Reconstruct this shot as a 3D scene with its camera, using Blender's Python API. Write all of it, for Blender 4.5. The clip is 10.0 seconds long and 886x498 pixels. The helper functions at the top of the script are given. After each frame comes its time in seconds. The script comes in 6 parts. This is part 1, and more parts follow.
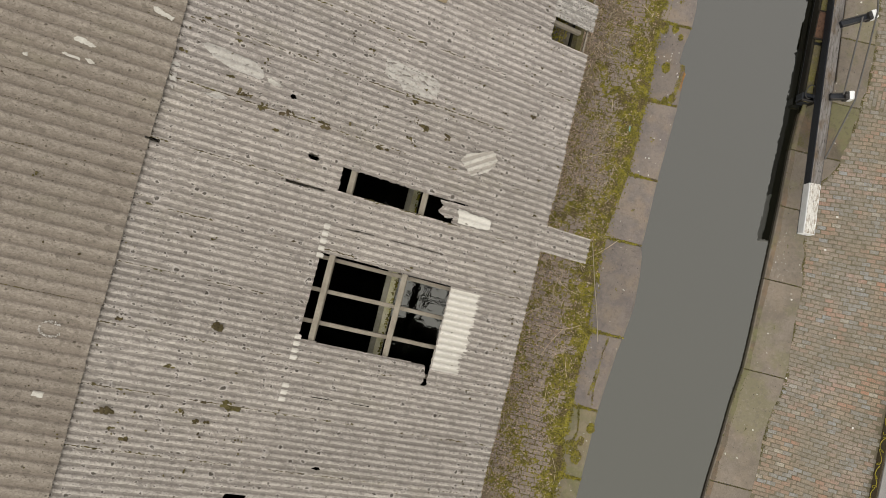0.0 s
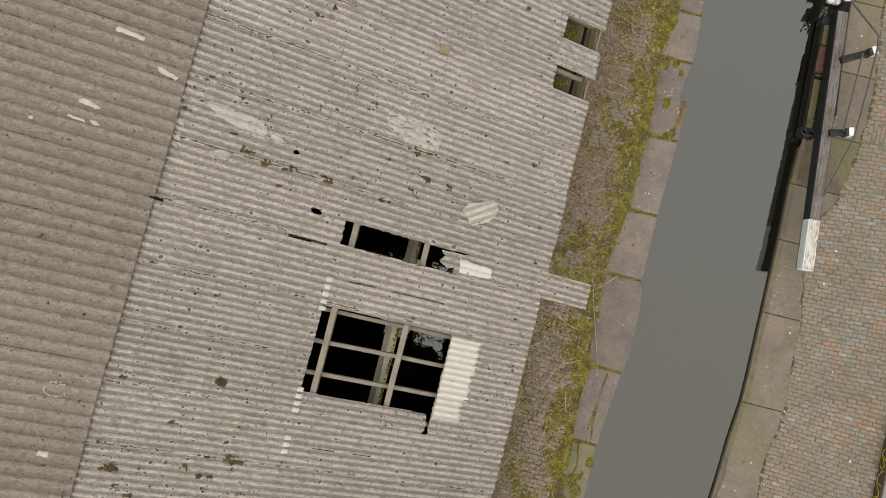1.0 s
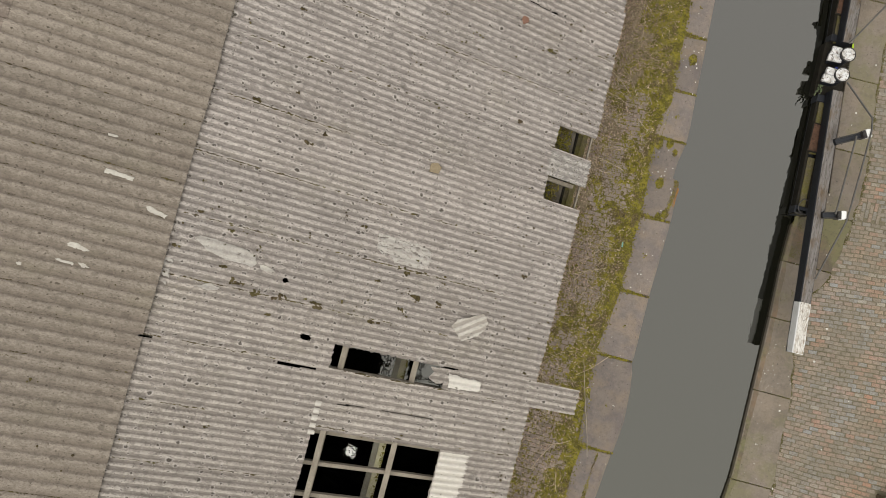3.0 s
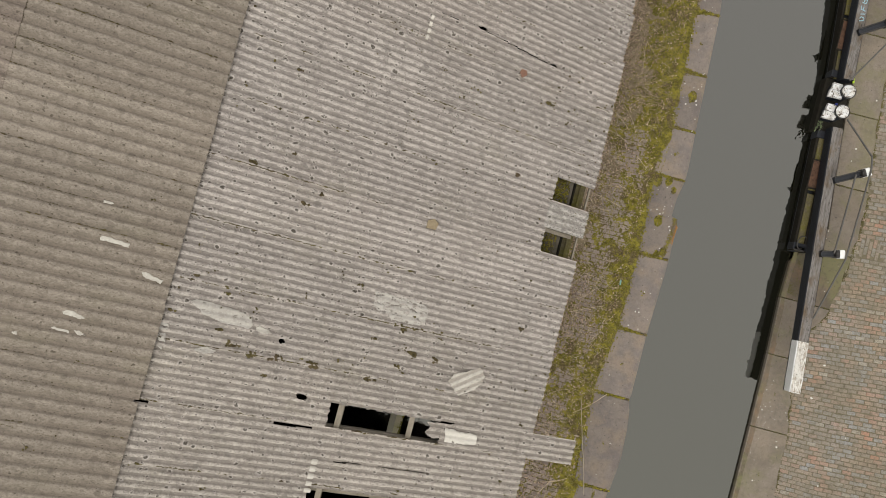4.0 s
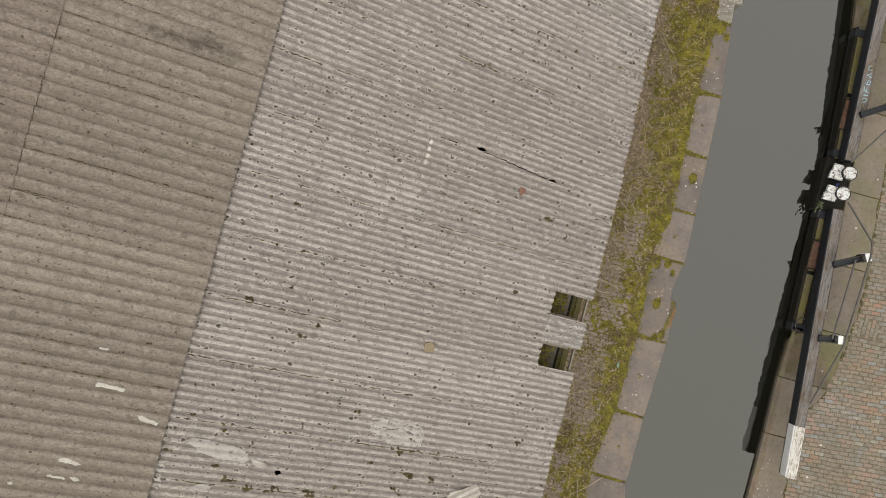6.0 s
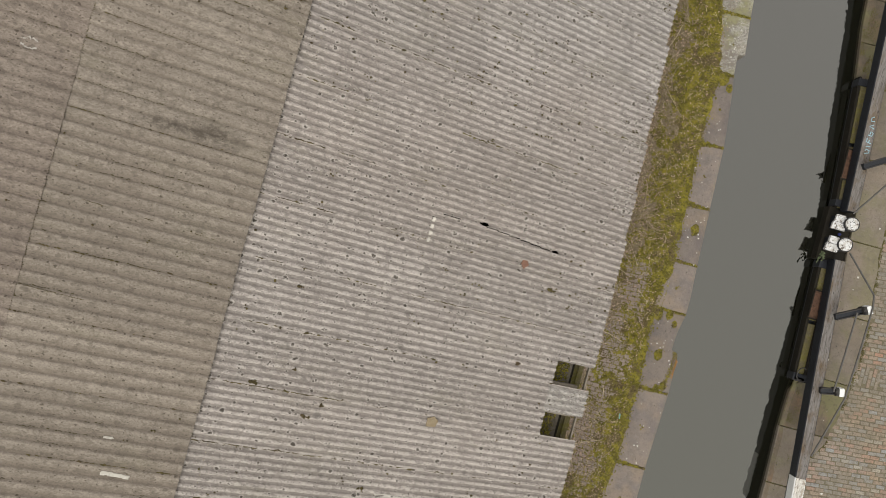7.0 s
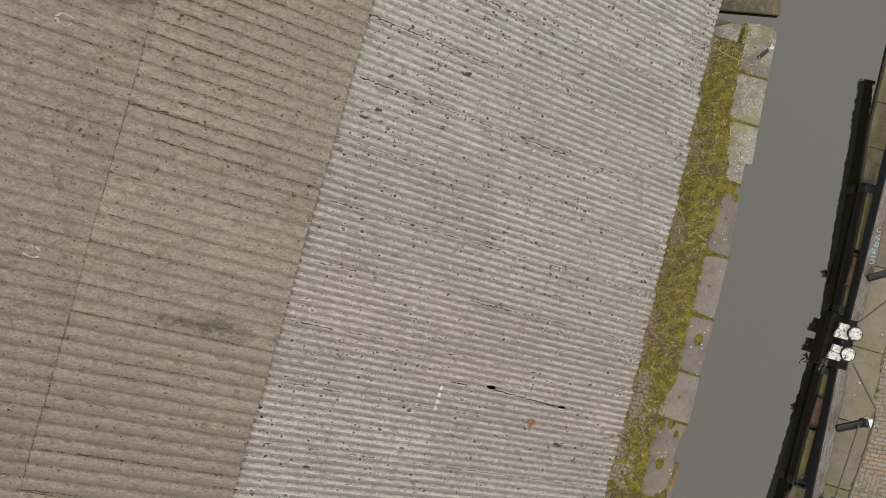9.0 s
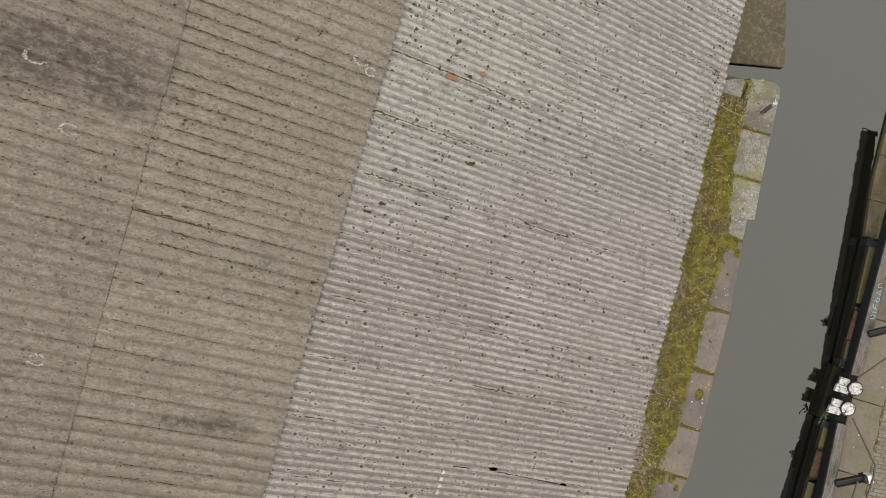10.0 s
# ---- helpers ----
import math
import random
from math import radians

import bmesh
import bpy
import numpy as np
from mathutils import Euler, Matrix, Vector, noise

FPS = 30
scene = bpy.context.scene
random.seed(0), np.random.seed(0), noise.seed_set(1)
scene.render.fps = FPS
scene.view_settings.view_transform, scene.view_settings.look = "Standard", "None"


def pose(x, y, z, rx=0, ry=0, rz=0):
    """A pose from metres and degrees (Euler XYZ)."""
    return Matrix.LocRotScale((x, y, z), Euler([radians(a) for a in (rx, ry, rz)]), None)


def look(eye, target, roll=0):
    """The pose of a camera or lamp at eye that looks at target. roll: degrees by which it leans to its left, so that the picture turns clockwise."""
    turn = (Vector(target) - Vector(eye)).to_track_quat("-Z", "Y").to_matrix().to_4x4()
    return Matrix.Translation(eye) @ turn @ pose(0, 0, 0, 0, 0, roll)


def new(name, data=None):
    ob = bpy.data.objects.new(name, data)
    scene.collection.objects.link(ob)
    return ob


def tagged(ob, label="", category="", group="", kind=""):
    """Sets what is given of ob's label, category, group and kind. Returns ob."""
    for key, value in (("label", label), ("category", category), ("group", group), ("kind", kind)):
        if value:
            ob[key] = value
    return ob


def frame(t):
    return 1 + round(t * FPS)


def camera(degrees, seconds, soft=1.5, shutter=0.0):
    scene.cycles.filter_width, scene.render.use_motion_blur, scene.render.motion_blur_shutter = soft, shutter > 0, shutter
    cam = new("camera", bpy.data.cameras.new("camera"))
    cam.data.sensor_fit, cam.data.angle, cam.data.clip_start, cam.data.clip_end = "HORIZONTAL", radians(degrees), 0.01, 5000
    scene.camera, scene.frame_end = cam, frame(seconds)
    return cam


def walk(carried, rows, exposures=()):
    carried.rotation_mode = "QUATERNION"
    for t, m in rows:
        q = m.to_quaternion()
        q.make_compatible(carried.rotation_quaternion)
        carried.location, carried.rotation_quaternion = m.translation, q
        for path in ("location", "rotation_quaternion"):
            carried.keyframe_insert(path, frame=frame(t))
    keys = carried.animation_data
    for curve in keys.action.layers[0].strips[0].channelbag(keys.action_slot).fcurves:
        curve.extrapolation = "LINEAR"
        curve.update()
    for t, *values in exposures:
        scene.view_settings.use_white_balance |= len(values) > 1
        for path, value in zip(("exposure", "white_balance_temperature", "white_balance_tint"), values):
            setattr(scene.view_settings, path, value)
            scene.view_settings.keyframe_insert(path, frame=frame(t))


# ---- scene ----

# ============ camera and its flight ============
cam = camera(70.0, 10.0, soft=0.68)
PATH = [
    (0.0, -0.000, 0.000, 15.737, 3.713, 0.818, 14.064),
    (0.5, -0.125, 0.412, 15.800, 3.561, 0.784, 14.160),
    (1.0, -0.257, 0.899, 15.874, 3.414, 0.772, 14.248),
    (1.5, -0.376, 1.369, 15.938, 3.249, 0.759, 14.344),
    (2.0, -0.488, 1.972, 15.982, 3.048, 0.716, 14.443),
    (2.5, -0.564, 2.556, 16.010, 2.780, 0.688, 14.560),
    (4.0, -0.864, 4.195, 16.055, 1.921, 0.719, 14.898),
    (4.5, -1.003, 4.734, 16.063, 1.619, 0.713, 15.020),
    (5.0, -1.153, 5.376, 16.070, 1.335, 0.694, 15.155),
    (5.5, -1.275, 5.888, 16.062, 1.098, 0.677, 15.252),
    (7.0, -1.811, 7.747, 16.123, 0.716, 0.794, 15.455),
    (7.5, -2.045, 8.426, 16.117, 0.480, 0.727, 15.593),
    (8.0, -2.316, 9.215, 16.073, 0.160, 0.591, 15.756),
    (8.5, -2.564, 9.925, 16.052, -0.197, 0.457, 15.897),
    (9.0, -2.847, 10.645, 16.012, -0.550, 0.336, 16.014),
    (9.5, -3.100, 11.371, 15.997, -0.892, 0.302, 16.140),
    (10.0, -3.335, 12.119, 15.991, -1.205, 0.291, 16.273),
]
walk(cam, [(t, pose(x, y, z, a, b, c)) for t, x, y, z, a, b, c in PATH],
     exposures=[(0.0, 1.08), (10.0, 1.08)])

# ============ sky and sun: bright overcast ============
world = bpy.data.worlds.new("overcast")
scene.world = world
world.use_nodes = True
wt = world.node_tree
wt.nodes.clear()
sky = wt.nodes.new("ShaderNodeTexSky")
sky.sky_type = "NISHITA"
sky.sun_disc = False
sky.sun_elevation, sky.sun_rotation = radians(51), radians(191)
sky.air_density, sky.dust_density, sky.ozone_density = 1.0, 0.4, 1.0
grey = wt.nodes.new("ShaderNodeHueSaturation")
grey.inputs["Saturation"].default_value = 0.02
bg = wt.nodes.new("ShaderNodeBackground")
bg.inputs["Strength"].default_value = 0.13
wo = wt.nodes.new("ShaderNodeOutputWorld")
wt.links.new(sky.outputs[0], grey.inputs["Color"])
# an overcast sky is about three times as bright overhead as at the horizon
up = wt.nodes.new("ShaderNodeSeparateXYZ")
wt.links.new(wt.nodes.new("ShaderNodeTexCoord").outputs["Generated"], up.inputs[0])
dome = wt.nodes.new("ShaderNodeMapRange")
for key, val in (("From Min", 0.0), ("From Max", 0.75), ("To Min", 0.50), ("To Max", 1.55)):
    dome.inputs[key].default_value = val
wt.links.new(up.outputs[2], dome.inputs["Value"])
bright = wt.nodes.new("ShaderNodeVectorMath")
bright.operation = "SCALE"
deck_mix = wt.nodes.new("ShaderNodeMix")
deck_mix.data_type = "RGBA"
deck_mix.inputs[0].default_value = 0.82
deck_mix.inputs[7].default_value = (2.45, 2.45, 2.45, 1)
wt.links.new(grey.outputs[0], deck_mix.inputs[6])
wt.links.new(deck_mix.outputs[2], bright.inputs[0])
wt.links.new(dome.outputs[0], bright.inputs["Scale"])
cloud = wt.nodes.new("ShaderNodeVectorMath")
cloud.operation = "MULTIPLY"
cloud.inputs[1].default_value = (1.0, 0.985, 0.93)
wt.links.new(bright.outputs[0], cloud.inputs[0])
# thicker, duller cloud to the south, thinner and cooler to the north
north = wt.nodes.new("ShaderNodeMapRange")
for key, val in (("From Min", -0.5), ("From Max", 0.5)):
    north.inputs[key].default_value = val
wt.links.new(up.outputs[1], north.inputs["Value"])
veil = wt.nodes.new("ShaderNodeMix")
veil.data_type = "RGBA"
veil.inputs[6].default_value = (0.870, 0.870, 0.815, 1)
veil.inputs[7].default_value = (1.060, 1.050, 1.085, 1)
wt.links.new(north.outputs[0], veil.inputs[0])
sky_out = wt.nodes.new("ShaderNodeVectorMath")
sky_out.operation = "MULTIPLY"
wt.links.new(cloud.outputs[0], sky_out.inputs[0])
wt.links.new(veil.outputs[2], sky_out.inputs[1])
wt.links.new(sky_out.outputs[0], bg.inputs[0])
wt.links.new(bg.outputs[0], wo.inputs[0])

sun = new("sun", bpy.data.lights.new("sun", "SUN"))
sun.data.energy, sun.data.angle, sun.data.color = 0.80, radians(45), (1.0, 0.97, 0.93)
sun.matrix_world = look((-3, -15, 19), (0, 0, 0))

# ============ materials ============
def mat_base(name):
    m = bpy.data.materials.new(name)
    m.use_nodes = True
    nt = m.node_tree
    return m, nt, nt.nodes["Principled BSDF"]


def nd(nt, kind, **inputs):
    n = nt.nodes.new(kind)
    for k, v in inputs.items():
        n.inputs[k.replace("_", " ")].default_value = v
    return n


def noise_fac(nt, coord, scale, detail=4.0, rough=0.6):
    n = nd(nt, "ShaderNodeTexNoise", Scale=scale, Detail=detail, Roughness=rough)
    nt.links.new(coord, n.inputs["Vector"])
    return n.outputs["Fac"]


def ramp(nt, fac, lo, hi):
    r = nt.nodes.new("ShaderNodeMapRange")
    r.inputs["From Min"].default_value, r.inputs["From Max"].default_value = lo, hi
    nt.links.new(fac, r.inputs["Value"])
    return r.outputs["Result"]


def mix(nt, fac, a, b):
    m = nt.nodes.new("ShaderNodeMix")
    m.data_type = "RGBA"
    for sock, val in ((m.inputs[0], fac), (m.inputs[6], a), (m.inputs[7], b)):
        if isinstance(val, (int, float)):
            sock.default_value = val
        elif isinstance(val, tuple):
            sock.default_value = (*val, 1)
        else:
            nt.links.new(val, sock)
    return m.outputs[2]


def mathn(nt, op, a, b=0.0):
    m = nt.nodes.new("ShaderNodeMath")
    m.operation = op
    for sock, val in ((m.inputs[0], a), (m.inputs[1], b)):
        if isinstance(val, (int, float)):
            sock.default_value = val
        else:
            nt.links.new(val, sock)
    return m.outputs[0]


def bump(nt, bsdf, height, strength, dist):
    b = nt.nodes.new("ShaderNodeBump")
    b.inputs["Strength"].default_value, b.inputs["Distance"].default_value = strength, dist
    nt.links.new(height, b.inputs["Height"])
    nt.links.new(b.outputs[0], bsdf.inputs["Normal"])


def world_pos(nt):
    return nt.nodes.new("ShaderNodeNewGeometry").outputs["Position"]


def spots(nt, coord, scale, size_lo, size_hi, chance):
    """Round lichen spots: 1 inside, 0 outside; the chance culls cells."""
    v = nd(nt, "ShaderNodeTexVoronoi", Scale=scale)
    v.voronoi_dimensions = "2D"
    wob = nd(nt, "ShaderNodeTexNoise", Scale=scale * 2.3, Detail=3.0)
    nt.links.new(coord, wob.inputs["Vector"])
    add = nt.nodes.new("ShaderNodeVectorMath")
    add.operation = "MULTIPLY_ADD"
    nt.links.new(wob.outputs["Color"], add.inputs[0])
    add.inputs[1].default_value = (0.6 / scale,) * 3
    nt.links.new(coord, add.inputs[2])
    nt.links.new(add.outputs[0], v.inputs["Vector"])
    sep = nt.nodes.new("ShaderNodeSeparateColor")
    nt.links.new(v.outputs["Color"], sep.inputs[0])
    radius = nt.nodes.new("ShaderNodeMapRange")
    radius.inputs["To Min"].default_value, radius.inputs["To Max"].default_value = size_lo, size_hi
    nt.links.new(sep.outputs[1], radius.inputs["Value"])
    inside = mathn(nt, "SUBTRACT", radius.outputs[0], v.outputs["Distance"])
    inside = ramp(nt, inside, 0.0, 0.04)
    keep = mathn(nt, "LESS_THAN", sep.outputs[0], chance)
    return mathn(nt, "MULTIPLY", inside, keep)


def stretch(nt, coord, sx, sy, sz):
    m = nt.nodes.new("ShaderNodeMapping")
    m.inputs["Scale"].default_value = (sx, sy, sz)
    nt.links.new(coord, m.inputs["Vector"])
    return m.outputs[0]


def halo_spots(nt, coord, scale, size_lo, size_hi, chance):
    """Round growths, each with a paler ring about it: (inside, ring)."""
    v = nd(nt, "ShaderNodeTexVoronoi", Scale=scale)
    v.voronoi_dimensions = "2D"
    wob = nd(nt, "ShaderNodeTexNoise", Scale=scale * 3.0, Detail=3.0)
    nt.links.new(coord, wob.inputs["Vector"])
    add = nt.nodes.new("ShaderNodeVectorMath")
    add.operation = "MULTIPLY_ADD"
    nt.links.new(wob.outputs["Color"], add.inputs[0])
    add.inputs[1].default_value = (0.30 / scale,) * 3
    nt.links.new(coord, add.inputs[2])
    nt.links.new(add.outputs[0], v.inputs["Vector"])
    sep = nt.nodes.new("ShaderNodeSeparateColor")
    nt.links.new(v.outputs["Color"], sep.inputs[0])
    radius = nt.nodes.new("ShaderNodeMapRange")
    radius.inputs["To Min"].default_value, radius.inputs["To Max"].default_value = size_lo, size_hi
    nt.links.new(mathn(nt, "POWER", sep.outputs[1], 2.0), radius.inputs["Value"])
    keep = mathn(nt, "LESS_THAN", sep.outputs[0], chance)
    core = ramp(nt, mathn(nt, "SUBTRACT", radius.outputs[0], v.outputs["Distance"]), -0.008, 0.022)
    ring = ramp(nt, mathn(nt, "SUBTRACT", mathn(nt, "ADD", mathn(nt, "MULTIPLY", radius.outputs[0], 1.3), 0.08), v.outputs["Distance"]), 0.0, 0.12)
    ring = mathn(nt, "MULTIPLY", ring, ramp(nt, noise_fac(nt, coord, scale * 5.0, 3), 0.36, 0.56))
    return mathn(nt, "MULTIPLY", core, keep), mathn(nt, "MULTIPLY", ring, keep)


def scaled(col, f):
    return tuple(min(1.0, f * x) for x in col)


# how the weather has tinted the grey sheets along the shed: (v, colour factor)
WEATHER = ((-6.0, (1.015, 1.005, 0.975)), (1.6, (1.025, 1.005, 0.975)), (3.0, (1.060, 1.045, 1.035)), (5.0, (1.050, 1.030, 1.025)), (7.2, (1.020, 1.005, 1.005)),
           (8.6, (1.035, 1.005, 0.995)), (11.0, (1.035, 1.015, 1.02)), (12.6, (1.03, 1.035, 1.06)), (15.0, (1.02, 1.04, 1.05)))


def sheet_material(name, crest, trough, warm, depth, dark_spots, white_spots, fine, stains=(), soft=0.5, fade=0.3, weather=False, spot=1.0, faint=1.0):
    """Weathered fibre cement: crests coloured paler, troughs darker, faint streaks and lichen."""
    m, nt, b = mat_base(name)
    p = world_pos(nt)
    rnd = nt.nodes.new("ShaderNodeObjectInfo").outputs["Random"]
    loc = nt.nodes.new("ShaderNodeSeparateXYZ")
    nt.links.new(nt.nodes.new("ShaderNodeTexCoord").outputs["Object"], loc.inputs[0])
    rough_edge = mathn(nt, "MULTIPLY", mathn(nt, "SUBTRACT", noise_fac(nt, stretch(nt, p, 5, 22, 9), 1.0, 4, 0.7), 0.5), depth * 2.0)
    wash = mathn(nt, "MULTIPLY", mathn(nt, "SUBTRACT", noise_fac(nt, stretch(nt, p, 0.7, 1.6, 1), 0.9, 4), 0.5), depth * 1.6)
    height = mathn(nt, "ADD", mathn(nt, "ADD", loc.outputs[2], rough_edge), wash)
    # colour follows the corrugation height: trough tone low, crest tone high
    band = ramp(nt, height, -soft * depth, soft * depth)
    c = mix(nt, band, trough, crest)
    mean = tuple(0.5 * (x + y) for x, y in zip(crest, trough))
    c = mix(nt, mathn(nt, "MULTIPLY", ramp(nt, noise_fac(nt, p, 0.33, 3), 0.47, 0.62), fade), c, mean)
    c = mix(nt, mathn(nt, "MULTIPLY", ramp(nt, noise_fac(nt, p, 0.6, 4), 0.45, 0.62), 0.35), c, warm)
    c = mix(nt, mathn(nt, "MULTIPLY", ramp(nt, noise_fac(nt, stretch(nt, p, 0.5, 1.4, 1), 1.3, 4), 0.56, 0.68), 0.16), c, (0.185, 0.175, 0.105))
    streak = noise_fac(nt, stretch(nt, p, 0.9, 13.0, 1.0), 1.0, 5, 0.65)
    c = mix(nt, mathn(nt, "MULTIPLY", ramp(nt, streak, 0.56, 0.66), 0.30), c, scaled(trough, 0.80))
    # paler crest flecks, grime flecks and pitting all over, in clouds of uneven strength
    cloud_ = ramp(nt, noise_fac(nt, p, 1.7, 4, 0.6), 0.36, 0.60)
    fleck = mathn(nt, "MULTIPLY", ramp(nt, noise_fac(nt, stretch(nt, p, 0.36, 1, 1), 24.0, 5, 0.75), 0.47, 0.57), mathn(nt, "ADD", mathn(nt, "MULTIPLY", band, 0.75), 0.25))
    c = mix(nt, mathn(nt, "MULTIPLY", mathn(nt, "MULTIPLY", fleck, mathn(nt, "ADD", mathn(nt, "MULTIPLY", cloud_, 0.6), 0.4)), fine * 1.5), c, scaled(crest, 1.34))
    c = mix(nt, mathn(nt, "MULTIPLY", ramp(nt, noise_fac(nt, stretch(nt, p, 0.6, 1, 1), 11.0, 5, 0.75), 0.50, 0.60), fine), c, scaled(trough, 0.78))
    c = mix(nt, mathn(nt, "MULTIPLY", ramp(nt, noise_fac(nt, stretch(nt, p, 0.7, 1, 1), 40.0, 4, 0.75), 0.52, 0.60), fine), c, scaled(trough, 0.58))
    pit = mathn(nt, "MULTIPLY", ramp(nt, noise_fac(nt, stretch(nt, p, 0.8, 1, 1), 19.0, 3, 0.6), 0.60, 0.66), mathn(nt, "ADD", mathn(nt, "MULTIPLY", cloud_, -0.6), 0.9))
    c = mix(nt, mathn(nt, "MULTIPLY", pit, fine * 1.4), c, scaled(trough, 0.50))
    tone = nt.nodes.new("ShaderNodeHueSaturation")
    nt.links.new(c, tone.inputs["Color"])
    nt.links.new(mathn(nt, "ADD", mathn(nt, "MULTIPLY", rnd, 0.13), 0.935), tone.inputs["Value"])
    c = tone.outputs[0]
    if weather:
        sep = nt.nodes.new("ShaderNodeSeparateXYZ")
        nt.links.new(p, sep.inputs[0])
        along = mathn(nt, "ADD", sep.outputs[1], mathn(nt, "MULTIPLY", mathn(nt, "SUBTRACT", noise_fac(nt, p, 0.5, 4), 0.5), 4.0))
        cr = nt.nodes.new("ShaderNodeValToRGB")
        while len(cr.color_ramp.elements) < len(WEATHER):
            cr.color_ramp.elements.new(0.5)
        for e, (v, col) in zip(cr.color_ramp.elements, WEATHER):
            e.position, e.color = (v + 7) / 23, (*(0.8 * x for x in col), 1)
        nt.links.new(ramp(nt, along, -7.0, 16.0), cr.inputs[0])
        mul = nt.nodes.new("ShaderNodeMix")
        mul.data_type, mul.blend_type = "RGBA", "MULTIPLY"
        mul.inputs[0].default_value = 1.0
        nt.links.new(c, mul.inputs[6])
        nt.links.new(cr.outputs[0], mul.inputs[7])
        lift = nt.nodes.new("ShaderNodeVectorMath")
        lift.operation = "SCALE"
        lift.inputs["Scale"].default_value = 1.25
        nt.links.new(mul.outputs[2], lift.inputs[0])
        c = lift.outputs[0]
        # cream crusts of lichen towards the far end of the upper course
        crust = mathn(nt, "MULTIPLY", ramp(nt, along, 10.5, 14.0), ramp(nt, sep.outputs[0], -1.5, -4.2))
        crust = mathn(nt, "MULTIPLY", crust, ramp(nt, noise_fac(nt, stretch(nt, p, 0.7, 1, 1), 7.0, 5, 0.75), 0.44, 0.60))
        c = mix(nt, mathn(nt, "MULTIPLY", crust, 0.55), c, (0.40, 0.385, 0.325))
    # old leak stains, each a ragged oval (u, v, half length, half width)
    for su, sv, ru, rv in stains:
        off = nt.nodes.new("ShaderNodeVectorMath")
        off.operation = "SUBTRACT"
        nt.links.new(p, off.inputs[0])
        off.inputs[1].default_value = (su, sv, 0)
        flat_v = stretch(nt, off.outputs[0], 1 / ru, 1 / rv, 0)
        ln = nt.nodes.new("ShaderNodeVectorMath")
        ln.operation = "LENGTH"
        nt.links.new(flat_v, ln.inputs[0])
        edge = mathn(nt, "ADD", ln.outputs["Value"], mathn(nt, "MULTIPLY", noise_fac(nt, p, 3.0, 5, 0.7), 1.6))
        c = mix(nt, mathn(nt, "MULTIPLY", ramp(nt, edge, 1.9, 1.1), mathn(nt, "ADD", mathn(nt, "MULTIPLY", ramp(nt, noise_fac(nt, stretch(nt, p, 0.6, 1, 1), 9.0, 5, 0.8), 0.42, 0.58), 0.75), 0.2)), c, scaled(trough, 0.50))
    # flat grey lichen discs, then dark growths in pale rings
    disc, _ = halo_spots(nt, stretch(nt, p, 0.85, 1, 1), 3.6, 0.05, 0.17, dark_spots)
    c = mix(nt, mathn(nt, "MULTIPLY", disc, 0.45), c, scaled(trough, 0.62))
    for scale, lo, hi, chance, deep in ((2.9, 0.04, 0.105, dark_spots * 0.62, 0.30), (5.2, 0.05, 0.150, dark_spots * 0.78, 0.28), (10.0, 0.06, 0.20, dark_spots * 0.66, 0.36)):
        core, ring = halo_spots(nt, stretch(nt, p, 0.9, 1.05, 1), scale, lo * spot, hi * spot, chance)
        c = mix(nt, mathn(nt, "MULTIPLY", ring, white_spots), c, scaled(crest, 1.30))
        core = mathn(nt, "MULTIPLY", core, ramp(nt, noise_fac(nt, p, 34.0, 3), 0.22, 0.48))
        c = mix(nt, mathn(nt, "MULTIPLY", core, 0.95 * faint), c, (trough[0] * deep * 1.06, trough[1] * deep, trough[2] * deep * 0.9))
    nt.links.new(c, b.inputs["Base Color"])
    b.inputs["Roughness"].default_value = 0.92
    b.inputs["Specular IOR Level"].default_value = 0.2
    bump(nt, b, noise_fac(nt, p, 60.0, 5, 0.7), 0.25, 0.005)
    return m


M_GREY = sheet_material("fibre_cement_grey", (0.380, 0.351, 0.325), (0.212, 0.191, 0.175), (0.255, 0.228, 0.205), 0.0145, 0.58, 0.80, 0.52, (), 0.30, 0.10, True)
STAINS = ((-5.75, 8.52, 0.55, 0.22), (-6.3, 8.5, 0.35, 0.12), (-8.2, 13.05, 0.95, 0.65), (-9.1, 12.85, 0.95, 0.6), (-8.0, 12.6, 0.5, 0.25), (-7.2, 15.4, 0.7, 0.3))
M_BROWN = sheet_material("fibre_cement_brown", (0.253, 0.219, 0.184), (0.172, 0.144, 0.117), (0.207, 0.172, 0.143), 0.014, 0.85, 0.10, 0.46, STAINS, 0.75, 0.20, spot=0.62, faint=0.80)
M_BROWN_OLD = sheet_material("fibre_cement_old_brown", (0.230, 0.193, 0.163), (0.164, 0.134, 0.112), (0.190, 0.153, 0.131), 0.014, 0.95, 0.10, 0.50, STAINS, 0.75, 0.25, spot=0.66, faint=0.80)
M_CLEAN = sheet_material("fibre_cement_clean", (0.60, 0.57, 0.52), (0.48, 0.45, 0.40), (0.52, 0.48, 0.42), 0.018, 0.04, 0.10, 0.2)
M_FRAGMENT = sheet_material("fibre_cement_fragment", (0.50, 0.47, 0.425), (0.32, 0.29, 0.255), (0.42, 0.38, 0.33), 0.014, 0.08, 0.10, 0.3)


